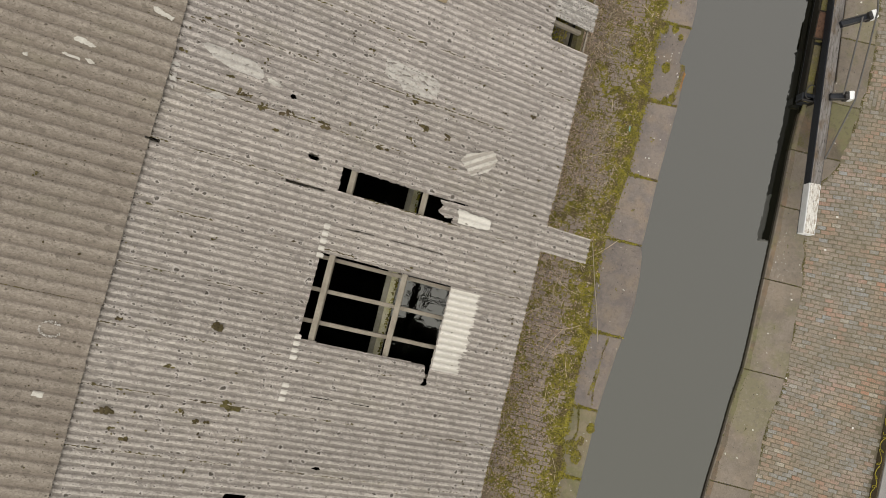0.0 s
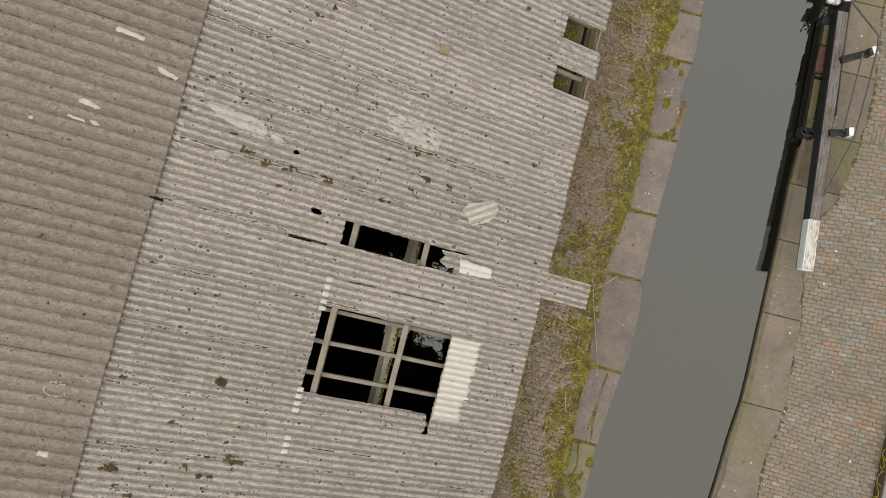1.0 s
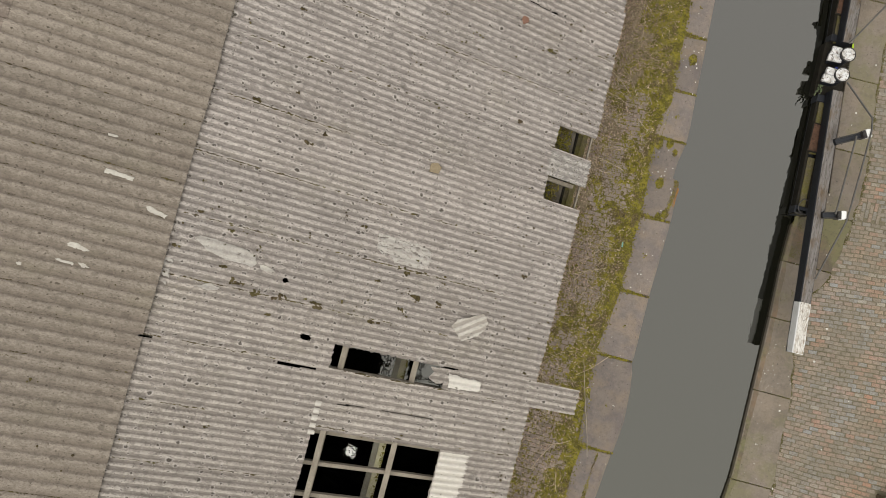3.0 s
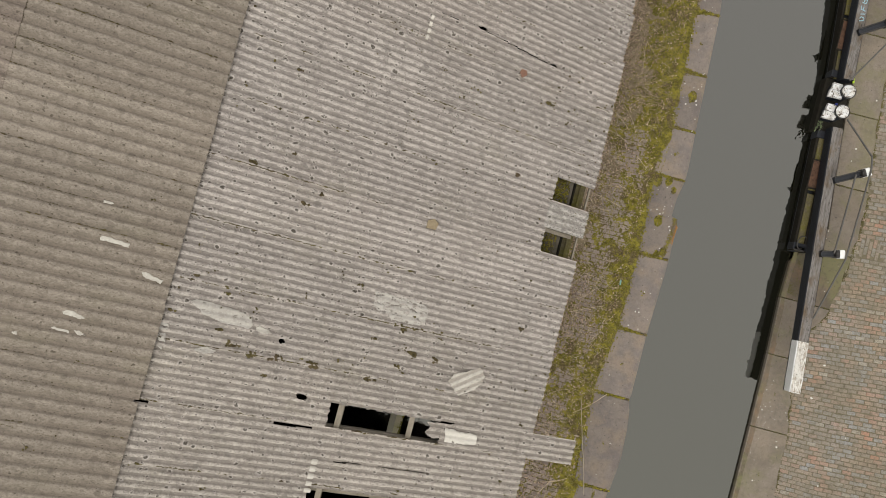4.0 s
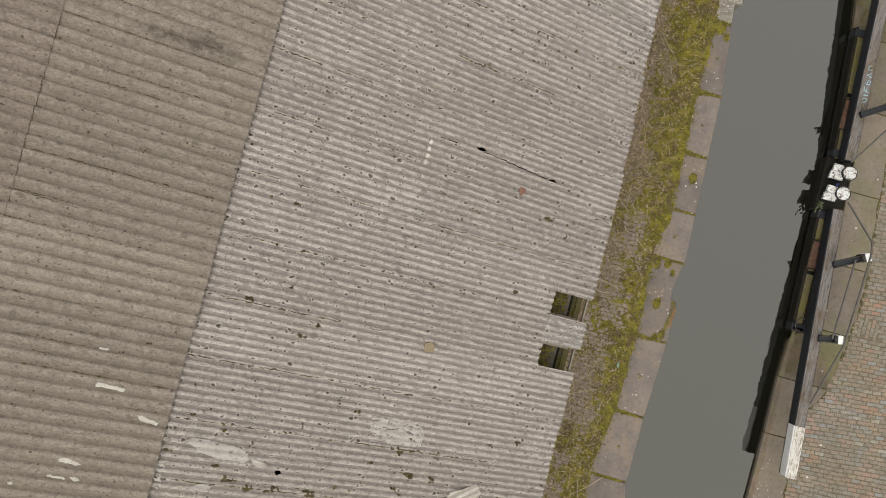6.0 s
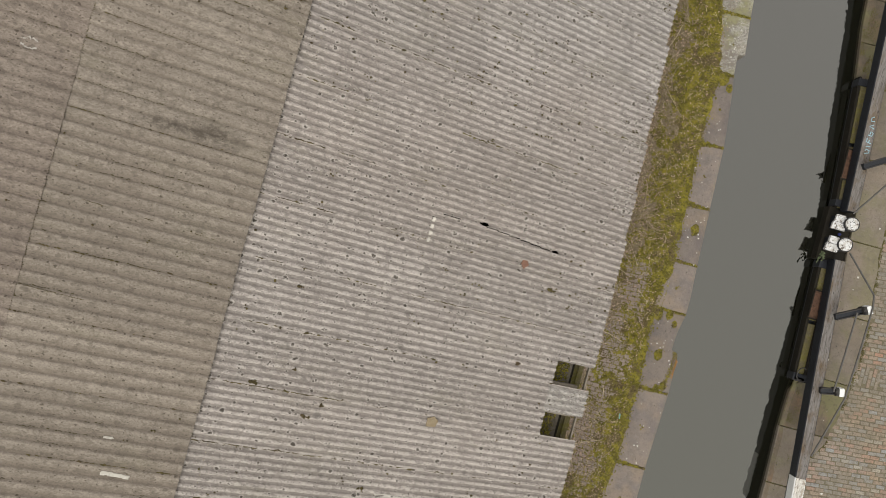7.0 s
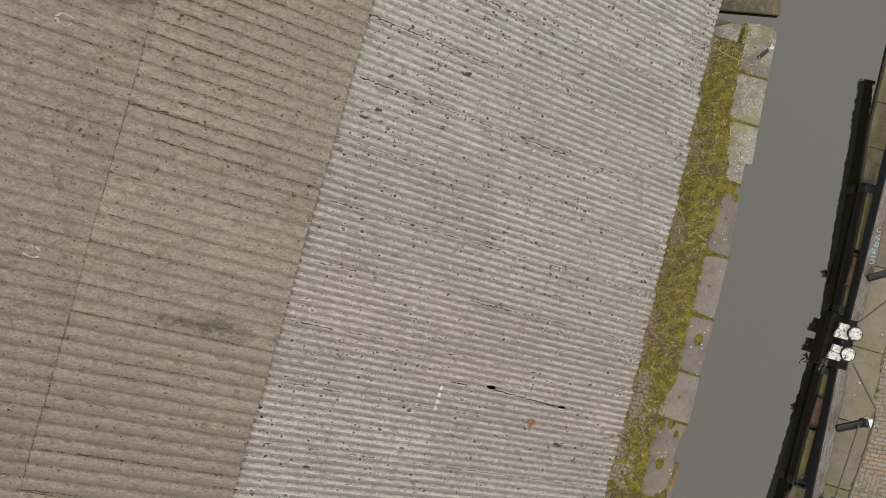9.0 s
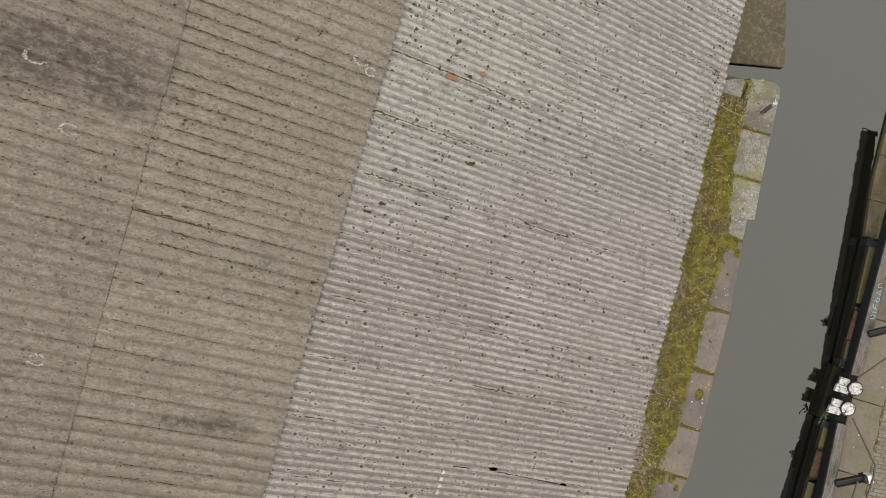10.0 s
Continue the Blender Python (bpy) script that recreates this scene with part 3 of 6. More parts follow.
def sheet_mesh(name, kind, length, width, nu, keep=None, ragged=0.0, seed=0, wave=None):
    """A corrugated sheet: x down the slope, y across, 8 mm thick; keep(x, y) says which cells stand."""
    rng = random.Random(seed)
    pitch = PITCH_G if kind == "grey" else PITCH_B
    step = pitch / (8 if kind == "grey" else 12)
    nv = round(width / step)
    verts, faces = [], []
    end = [rng.uniform(-ragged, ragged) for _ in range(nv + 1)]
    th = 0.006

    def vid(i, j, low):
        return (i * (nv + 1) + j) * 2 + low
    for i in range(nu + 1):
        for j in range(nv + 1):
            x, y = length * i / nu, j * step
            if i == nu:
                x += end[j]
            z = profile(y, kind) if wave is None else wave(y)
            verts += [(x, y, z), (x, y, z - th)]
    alive = {}
    for i in range(nu):
        for j in range(nv):
            alive[i, j] = keep is None or keep(length * (i + 0.5) / nu, (j + 0.5) * step)
    for (i, j), ok in alive.items():
        if not ok:
            continue
        faces.append((vid(i, j, 0), vid(i + 1, j, 0), vid(i + 1, j + 1, 0), vid(i, j + 1, 0)))
        faces.append((vid(i, j, 1), vid(i, j + 1, 1), vid(i + 1, j + 1, 1), vid(i + 1, j, 1)))
    n_smooth = len(faces)
    for (i, j), ok in alive.items():
        if not ok:
            continue
        for di, dj, a, b in ((-1, 0, (i, j + 1), (i, j)), (1, 0, (i + 1, j), (i + 1, j + 1)), (0, -1, (i, j), (i + 1, j)), (0, 1, (i + 1, j + 1), (i, j + 1))):
            if not alive.get((i + di, j + dj), False):
                k = len(verts)
                verts += [verts[vid(*a, 0)], verts[vid(*b, 0)], verts[vid(*b, 1)], verts[vid(*a, 1)]]
                faces.append((k, k + 3, k + 2, k + 1))
    me = bpy.data.meshes.new(name)
    me.from_pydata(verts, [], faces)
    me.update()
    for f in me.polygons[:n_smooth]:
        f.use_smooth = True
    return me


def sheet_pose(u, v, slope, lift=0.0, roll=0.0):
    ang = math.degrees(math.atan(-slope))
    return pose(u, v, roof_z(u) + lift, 0, ang, 0) @ pose(0, 0, 0, roll, -0.17, 0)


# openings in the roof, as outlines (u, v)
rr = random.Random(5)


def ragged_outline(pts, amp, step=0.06):
    out = []
    for (x0, y0), (x1, y1) in zip(pts, pts[1:] + pts[:1]):
        n = max(1, int(math.hypot(x1 - x0, y1 - y0) / step))
        for i in range(n):
            f = i / n
            out.append((x0 + (x1 - x0) * f + rr.uniform(-amp, amp), y0 + (y1 - y0) * f + rr.uniform(-amp, amp)))
    return out


def blob(u, v, ru, rv):
    return [(u + ru * rr.uniform(0.7, 1.15) * math.cos(a), v + rv * rr.uniform(0.7, 1.15) * math.sin(a)) for a in [k * math.pi / 5 for k in range(10)]]


OPENINGS = [
    [(-2.24, -1.37), (-0.06, -1.39), (-0.05, -1.1), (-0.03, 0.06), (-2.24, 0.08)],
    [(-0.14, -1.76), (-0.03, -1.74), (-0.05, -1.3), (-0.16, -1.34), (-0.10, -1.6)],
    ragged_outline([(-2.24, 1.13), (-0.28, 1.13), (-0.30, 1.24), (-0.42, 1.19), (-0.58, 1.28), (-0.52, 1.40), (-0.62, 1.52), (-2.24, 1.53)], 0.008),
    [(0.65, 4.98), (1.6, 4.98), (1.6, 5.43), (0.65, 5.43)],
    [(0.63, 5.95), (1.6, 5.95), (1.6, 6.40), (0.63, 6.40)],
    blob(-2.70, 1.55, 0.11, 0.045), blob(-3.22, 2.38, 0.05, 0.035), [(-4.95, 1.07), (-4.78, 1.07), (-4.78, 1.11), (-4.95, 1.11)],
    [(-3.02, 1.04), (-2.42, 1.05), (-2.42, 1.085), (-3.02, 1.09)],
    blob(-1.42, 8.45, 0.10, 0.03), [(-2.15, 8.40), (-1.4, 8.43), (-0.2, 8.345), (0.0, 8.33), (-0.2, 8.33), (-1.4, 8.415), (-2.15, 8.425)],
    blob(0.0, 8.33, 0.10, 0.03),
    [(-1.95, 0.548), (-1.5, 0.565), (-1.5, 0.582), (-1.95, 0.566)], [(-1.2, 0.562), (-0.35, 0.556), (-0.35, 0.574), (-1.2, 0.582)], [(-0.62, 1.49), (-0.1, 1.515), (-0.1, 1.535), (-0.62, 1.52)],
    [(-1.85, -2.275), (-1.5, -2.275), (-1.5, -2.258), (-1.85, -2.258)], [(-1.2, -2.27), (-0.9, -2.27), (-0.9, -2.252), (-1.2, -2.252)],
    [(-2.75, -4.15), (-2.45, -4.15), (-2.40, -3.97), (-2.70, -3.97)], blob(-1.48, -3.41, 0.07, 0.03),
]


def opening_near(u0, u1, v0, v1):
    return [o for o in OPENINGS if max(p[0] for p in o) > u0 and min(p[0] for p in o) < u1 and max(p[1] for p in o) > v0 and min(p[1] for p in o) < v1]


V_LO, V_HI = -9.0, 26.0
shared = {}


def course(kind, u0, u1, laps, material, slope, over=0.15, taper=None):
    """One course of sheets from u0 down to u1, side by side between the laps."""
    cosb = math.cos(math.atan(slope))
    for k, (v, v_next) in enumerate(zip(laps, laps[1:])):
        form = "worn" if kind == "brown" and v > 7.4 else kind
        rng = random.Random(k * 7 + int(u0 * 10))
        low = u1 if taper is None else interp(taper, v + SHEET_W / 2)
        length = (low - u0 + over) / cosb
        near = opening_near(u0 - 0.1, low + over + 0.1, v - 0.1, v_next + 0.15)
        width = SHEET_W + (PITCH_G if kind == "grey" else PITCH_B) * 0.5
        scale = (v_next - v) / SHEET_W
        if near:
            nu = round(length / 0.014)

            def keep(x, y, near=near, v=v, u0=u0, cosb=cosb, scale=scale):
                return not any(inside(o, u0 + x * cosb, v + y * scale) for o in near)
            me = sheet_mesh("roof_sheet", form, length, width, nu, keep, 0.004, k)
        else:
            key = (form, u0, round(length, 2), k % 3)
            if key not in shared:
                shared[key] = sheet_mesh("roof_sheet", form, length, width, 2, None, 0.004, k)
            me = shared[key]
        if not me.materials:
            me.materials.append(material)
        ob = new("roof_sheet", me)
        ob.parent = shed
        ob.matrix_basis = sheet_pose(u0, v, slope, rng.uniform(0, 0.003) + (0.040 if kind == "brown" else 0), -0.2)
        ob.matrix_basis = Matrix.Translation((rng.uniform(-0.012, 0.012), 0, 0)) @ ob.matrix_basis @ Matrix.Diagonal((1, scale, 1, 1))


def even_laps(phase):
    k0 = math.floor((V_LO - phase) / SHEET_W)
    return [phase + SHEET_W * k for k in range(k0, k0 + 37)]


EAVE = [(-9, 1.40), (3, 1.45), (8, 1.38), (10, 1.28), (13, 1.08), (15, 0.92), (17, 0.80), (26, 0.5)]
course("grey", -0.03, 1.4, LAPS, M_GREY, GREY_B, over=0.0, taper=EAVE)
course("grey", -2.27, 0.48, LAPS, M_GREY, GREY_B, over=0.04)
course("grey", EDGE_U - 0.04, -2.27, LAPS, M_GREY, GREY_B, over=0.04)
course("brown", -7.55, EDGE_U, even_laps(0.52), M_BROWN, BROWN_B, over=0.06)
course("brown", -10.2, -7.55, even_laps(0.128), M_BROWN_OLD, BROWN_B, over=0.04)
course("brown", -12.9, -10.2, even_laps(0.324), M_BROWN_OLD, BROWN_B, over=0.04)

# sheet that has slid out past the eave
me = sheet_mesh("roof_sheet", "grey", 1.25, 0.49, 4, None, 0.006, 3, lambda y: grey_wave(1.11 + y))
me.materials.append(M_GREY)
ob = new("roof_sheet", me)
ob.parent = shed
ob.matrix_basis = pose(1.22, 0.15 + 8 * PITCH_G - 0.02, roof_z(1.22) + 0.02, 0, 22.7, 0)


def remnant(u0, u1, v0, v1, material, lift=0.012, ragged=0.03, seed=1, crests=False):
    slope = GREY_B
    cosb = math.cos(math.atan(slope))
    ph = round((v1 - v0) / PITCH_G) * PITCH_G
    me = sheet_mesh("sheet_remnant", "grey", (u1 - u0) / cosb, ph, max(3, round((u1 - u0) / 0.08)), (lambda x, y: grey_wave(v0 + y) > -0.007) if crests else None, ragged, seed, lambda y: grey_wave(v0 + y))
    me.materials.append(material)
    o = new("sheet_remnant", me)
    o.parent = shed
    o.matrix_basis = pose(u0, v0, roof_z(u0) + lift, 0, math.degrees(math.atan(-slope)), 0)
    return o


remnant(-0.02, 0.50, 0.15 - 10 * PITCH_G, 0.04, M_CLEAN, 0.014, 0.05, 2)
remnant(-0.05, 0.46, 0.15 - 15 * PITCH_G, 0.15 - 10 * PITCH_G, M_GREY, 0.012, 0.03, 4)
remnant(-0.02, 0.44, 0.15 - 13 * PITCH_G, 0.15 - 10 * PITCH_G, M_CLEAN, 0.018, 0.05, 5)
# single crests left of a torn sheet end, counted in corrugations from one lap
for n0, n1 in ((-1, 3), (-16, -13), (-22, -20), (64, 67)):
    for n in range(n0, n1 + 1):
        v = float(np.interp(10 * SHEET_W + (n - 0.5) * PITCH_G, [SHEET_W * k for k in range(len(LAPS))], LAPS))
        remnant(-2.29, -2.195 if n < 60 else -2.245, v, v + PITCH_G, M_CLEAN, 0.016, 0.014, 6 + n, True)

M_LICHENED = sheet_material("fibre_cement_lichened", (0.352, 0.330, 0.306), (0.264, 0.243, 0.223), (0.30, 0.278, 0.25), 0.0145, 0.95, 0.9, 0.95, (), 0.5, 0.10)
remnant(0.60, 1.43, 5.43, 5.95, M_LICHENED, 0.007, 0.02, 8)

# unseen gables and rear wall, added to keep light out of the shed
for v in (V_LO + 0.3, 24.0):
    outline = [(0.9, -2.4), (0.9, roof_z(0.9) - 0.15), (EDGE_U, roof_z(EDGE_U) - 0.15), (-12.6, roof_z(-12.6) - 0.15), (-12.6, -2.4)]
    bm = prism(outline, -0.12, 0.12)
    bmesh.ops.transform(bm, matrix=Matrix(((1, 0, 0, 0), (0, 0, 1, v), (0, 1, 0, 0), (0, 0, 0, 1))), verts=bm.verts)
    bmesh.ops.recalc_face_normals(bm, faces=bm.faces)
    part("unseen_gable", bm, M_WALL, shed)
bm = bmesh.new()
box(bm, (-12.8, V_LO, -2.4), (-12.5, 24.0, roof_z(-12.6) - 0.12))
part("unseen_rear_wall", bm, M_WALL, shed)

# frame timbers under the sheets
def under(u, drop):
    return roof_z(u) - drop


for i, u in enumerate((-6.4, -4.7, -3.4, -2.06, -0.85, 0.35)):
    part("purlin", bar((u, V_LO, under(u, 0.035)), (u, 20, under(u, 0.035)), 0.10, 0.12, 0.008, 0.004, i), M_WOOD, shed)
for i in range(-14, 36):
    v = -0.53 + i * 0.54
    part("rafter", bar((-7.5, v, under(-7.5, 0.16)), (EDGE_U, v, under(EDGE_U, 0.16)), 0.07, 0.10), M_WOOD, shed)
    part("rafter", bar((EDGE_U, v, under(EDGE_U, 0.16)), (interp(EAVE, v) - 0.2, v, under(interp(EAVE, v) - 0.2, 0.16)), 0.07, 0.10, 0.006, 0.004, i), M_WOOD, shed)
beam = part("wall_beam", bar((-1.15, V_LO, 3.74), (-1.15, 20, 3.74), 0.24, 0.26, 0.02, 0.006, 3), M_BEAM_SIDE, shed, "grey old tie beam under the roof")
# strip that carries the beam's lit side in its colour, with a moss tint
part("lit_side_strip", bar((-1.085, V_LO, 3.878), (-1.085, 20, 3.878), 0.135, 0.02, 0.006, 0.004, 3), M_BEAM_LIT, beam, "pale mossy strip with the beam's lit side in its colour")
bm = bmesh.new()
box(bm, (0.45, V_LO, -2.4), (1.02, 9.0, 3.72), 0.02)
box(bm, (-0.1, 9.0, -2.4), (0.5, 17.7, 3.72), 0.02)
part("wall", bm, M_WALL, shed, "dark stone wall under the eave")
for i in range(0, 46):
    bm = bmesh.new()
    face = 1.06 if V_LO + i * 0.58 < 8.4 else 0.53
    box(bm, (face, V_LO + i * 0.58, 0.0), (face + 0.04, V_LO + i * 0.58 + 0.56, 3.60), 0.004)
    part("cladding_board", bm, M_GATE, shed)
part("fascia", bar((1.33, V_LO, roof_z(1.33) - 0.05), (1.33, 8, roof_z(1.33) - 0.05), 0.03, 0.12), M_WOOD, shed)

part("wall_plate", bar((0.86, 4.4, 3.735), (0.86, 7.0, 3.735), 0.34, 0.05, 0.008, 0.004, 5), M_PLATEWOOD, shed, "grey-brown wall plate under the eave")
part("gutter_board", bar((1.20, 4.6, 3.52), (1.20, 6.8, 3.52), 0.20, 0.05, 0.006, 0.003, 6), M_WALKPLANK, shed, "mossy board behind the fascia")
part("gutter_board", bar((1.21, 4.6, 3.56), (1.21, 6.8, 3.56), 0.05, 0.06, 0.006, 0.003, 7), M_WALKPLANK, shed, "mossy board behind the fascia")
rng = random.Random(12)
wall_top = [(0.46 + 0.5 * rng.random() ** 2.2, rng.uniform(4.6, 6.8), 3.73, rng.uniform(0.01, 0.03), rng.uniform(0.01, 0.035)) for _ in range(2600)]

# ============ left quay ============
COPING_OUT = [(-9, 4.05), (-3.7, 4.15), (-1.9, 4.17), (-0.22, 4.33), (-0.05, 4.39), (0.73, 4.46), (1.46, 4.43), (1.95, 4.37), (2.12, 4.29), (2.36, 4.32), (3.86, 4.32), (5.9, 4.40), (6.90, 4.36), (6.97, 4.19), (7.42, 4.21), (7.9, 4.30), (8.3, 4.30),
              (9.2, 4.25), (10.6, 4.19), (12.25, 4.12), (13.65, 3.96), (14.10, 3.88), (14.64, 3.84), (14.68, 4.02), (15.68, 3.90), (16.8, 3.80), (17.7, 3.73), (18.1, 3.5)]
COPING_IN = [(-9, 3.5), (-3.7, 3.55), (-1.8, 3.44), (-0.13, 3.50), (2.2, 3.32), (3.88, 3.50), (5.8, 3.53), (7.9, 3.46), (9.15, 3.60), (10.63, 3.5), (12.2, 3.4),
             (13.9, 3.45), (15.6, 3.08), (16.8, 2.92), (18.1, 2.85)]
quay = from_lists("pavement_left", [(0.4, -60, -0.10), (3.6, -60, -0.10), (3.6, 13.5, -0.10), (2.9, 18.0, -0.10), (0.4, 18.0, -0.10)], [(0, 1, 2, 3, 4)], M_SOIL)
tagged(quay, "mossy overgrown quay paving beside the shed", "pavement", kind="structure")
JOINTS = [-9.0, -7.2, -5.4, -3.70, -2.0, -0.13, 2.2, 3.88, 5.85, 7.9, 9.17, 10.63, 12.24, 14.08, 15.62, 16.82, 18.08]
for v0, v1 in zip(JOINTS, JOINTS[1:]):
    g = 0.022
    vs = sorted(list(np.linspace(v0 + g, v1 - g, 6)) + [v for v, _ in COPING_OUT if v0 + 0.1 < v < v1 - 0.1])
    skew = random.Random(int(v0 * 10)).uniform(-0.03, 0.03)
    out = [(interp(COPING_OUT, v), v) for v in vs]
    if v1 > 18:
        out[-1] = (3.68, 18.03)
        out += [(3.55, 18.13), (3.22, 18.12)]
        out[-4] = (3.74, 17.78)
    inn = [(interp(COPING_IN, v) + skew, v) for v in (vs[-1], (v0 + v1) / 2, vs[0])]
    part("coping_stone", prism(out + inn, -0.42, random.Random(int(v0 * 3)).uniform(-0.012, 0.012), 0.035), M_STONE_ALGAE if v1 < -1.0 else M_STONE if v1 < 15 else M_STONE_LICHEN, quay)
part("coping_stone", prism([(1.9, 17.38), (2.80, 17.46), (2.80, 18.02), (2.47, 17.93), (1.9, 17.62)], -0.42, 0.0, 0.04), M_STONE_LICHEN, quay)
bm = prism([(3.34, 17.30), (3.44, 17.24), (3.62, 17.50), (3.56, 17.58)], -0.02, 0.014, 0.006)
part("mooring_recess", bm, M_IRON, quay, "dark iron mooring recess in the stone").rotation_euler = (0, 0, 0)
bm = prism([(interp(COPING_OUT, v) - 0.05, v) for v in (-60, -9, -4, -2, 0, 2, 4, 6, 8, 10, 12, 14, 16, 17.7)] + [(3.3, 18.0), (0.5, 18.0), (0.5, -60)], -4.0, -0.40)
tagged(link_bm("wall_left_quay", bm, M_WALL), "dark wet stone quay wall", "wall", kind="structure")

# ============ right bank ============
R_OUT = [(-9, 7.35), (-3.4, 7.5), (-2.4, 7.6), (-0.7, 7.70), (0.0, 7.80), (2.2, 7.80), (4.2, 7.80), (5.8, 7.76), (7.22, 7.80), (7.28, 8.60), (8.65, 8.465), (10.45, 8.31), (12.8, 8.215), (14.0, 8.10), (15.0, 8.0), (15.06, 7.35), (16.7, 7.12), (18, 7.05), (26, 6.6)]
R_IN = [(-9, 8.6), (-2.8, 8.66), (-1.2, 8.68), (-0.3, 8.9), (2.3, 8.80), (3.6, 8.60), (5.0, 8.66), (5.6, 9.08), (6.8, 9.28), (8.1, 9.38), (9.0, 9.38), (10.6, 9.17), (13, 9.05), (26, 8.4)]
bed_edge = [(interp(R_IN, v) - 0.15, v, BANK_Z - 0.009) for v in (-60, -9, -2.8, -1.2, -0.3, 2.3, 3.6, 5.0, 5.6, 6.8, 8.1, 9.0, 10.6, 13, 26, 120)]
bank = from_lists("pavement_right", bed_edge + [(60, 120, BANK_Z - 0.009), (60, -60, BANK_Z - 0.009)], [tuple(range(len(bed_edge) + 2))[::-1]], M_BED)
tagged(bank, "brick-paved canal towpath with stone coping", "pavement", kind="structure")
RJ = [-9.0, -7.4, -5.4, -3.1, -0.13, 2.27, 4.23, 5.76, 7.25, 9.04, 11.0, 13.2, 15.1, 16.2, 17.4, 19.0, 22.0, 26.0]
for v0, v1 in zip(RJ, RJ[1:]):
    g = 0.007
    vs = np.linspace(v0 + g, v1 - g, 4)
    out = [(interp(R_OUT, v), v) for v in vs]
    jag = random.Random(int(v0 * 7))
    inn = [(interp(R_IN, v) + jag.uniform(-0.05, 0.03), v) for v in np.linspace(vs[-1], vs[0], 8)]
    part("coping_stone", prism(out + inn, BANK_Z - 0.4, BANK_Z + 0.02 + random.Random(int(v0 * 3)).uniform(-0.004, 0.006), 0.025), M_STONE_MOSSY if v0 > 15 or 5.5 < v0 < 6 else M_STONE_R, bank)
for v0, v1 in zip(RJ[:8], RJ[1:9]):
    vs = np.linspace(v0 + 0.02, v1 - 0.02, 7)
    jag = random.Random(int(v0 * 5))
    edge = [(interp(R_OUT, v) + 0.03, v) for v in vs] + [(interp(R_OUT, v) + 0.13 + jag.uniform(-0.025, 0.035), v) for v in vs[::-1]]
    part("worn_nosing", prism(edge, BANK_Z - 0.02, BANK_Z + 0.029, 0.006), M_STONE_MOSSY, bank, "dark weathered nosing along the water")
bm = prism([(interp(R_OUT, v) + 0.04, v) for v in (-60, -9, -3.4, -1, 0, 2.2, 4.2, 5.8, 7.22, 7.28, 8.65, 10.45, 12.8, 14.0, 15.0, 15.06, 16.7, 18, 26)] + [(6.6, 120), (60, 120), (60, -60)], -4.0, BANK_Z - 0.3)
tagged(link_bm("wall_right_quay", bm, M_WALL), "dark wet stone canal wall", "wall", kind="structure")

# ---- growth on the left quay ----
# how far the moss has taken the setts: (v, along the eave, in the middle, along the coping)
MOSS_ZONES = ((-9, 0.26, 0.18, 0.42), (-2, 0.27, 0.16, 0.45), (0, 0.28, 0.08, 0.50), (1.6, 0.30, 0.18, 0.54), (2.5, 0.34, 0.42, 0.52), (3.5, 0.36, 0.12, 0.55), (5, 0.36, 0.04, 0.58),
              (6, 0.34, 0.06, 0.56), (7, 0.24, 0.00, 0.50), (8.6, 0.28, 0.12, 0.56), (9.5, 0.34, 0.66, 0.90), (18, 0.42, 0.86, 0.95))


def moss_cover(u, v):
    vs = [z[0] for z in MOSS_ZONES]
    cols = [float(np.interp(v, vs, [z[k] for z in MOSS_ZONES])) for k in (1, 2, 3)]
    edge = interp(COPING_IN, v)
    base = float(np.interp(u, (edge - 1.6, edge - 0.75, edge - 0.22), cols))
    n = 0.50 * noise.fractal(Vector((u * 1.8, v * 1.8, 3.0)), 1.0, 2.0, 3) + 0.30 * noise.noise(Vector((u * 6.3, v * 6.3, 1.0))) + 0.22 * noise.noise(Vector((u * 15, v * 15, 4.0)))
    return base + n


def moss_blanket():
    du = dv = 0.027
    nu, nv = int(2.75 / du), int(27 / dv)
    verts, faces = [], []
    for j in range(nv + 1):
        v = -9 + j * dv
        top = interp(COPING_IN, v) + 0.10 + 0.06 * noise.noise(Vector((0, v * 3, 9)))
        for i in range(nu + 1):
            u = 1.0 + (top - 1.0) * i / nu
            c = moss_cover(u, v)
            z = -0.036 + 0.08 * max(-0.5, min(0.9, c)) + 0.024 * noise.noise(Vector((u * 23, v * 23, 0))) + 0.014 * noise.noise(Vector((u * 47, v * 47, 0)))
            z = max(z, -0.030 + 0.012 * noise.noise(Vector((u * 27, v * 27, 8))))
            if i == nu:
                z = -0.03
            verts.append((u, min(v, 17.5), z))
    for j in range(nv):
        for i in range(nu):
            a = j * (nu + 1) + i
            faces.append((a, a + 1, a + nu + 2, a + nu + 1))
    return tagged(from_lists("moss", verts, faces, M_MOSS, None, "", True), "thick olive-green moss over old setts", "moss", kind="stuff")


moss_blanket()


def litter_edge(v):
    """How far out from the shed the thick litter reaches at v."""
    return interp(EAVE, v) + 0.45 + 0.45 * max(0.0, min(1.0, (v - 8.0) / 1.5))


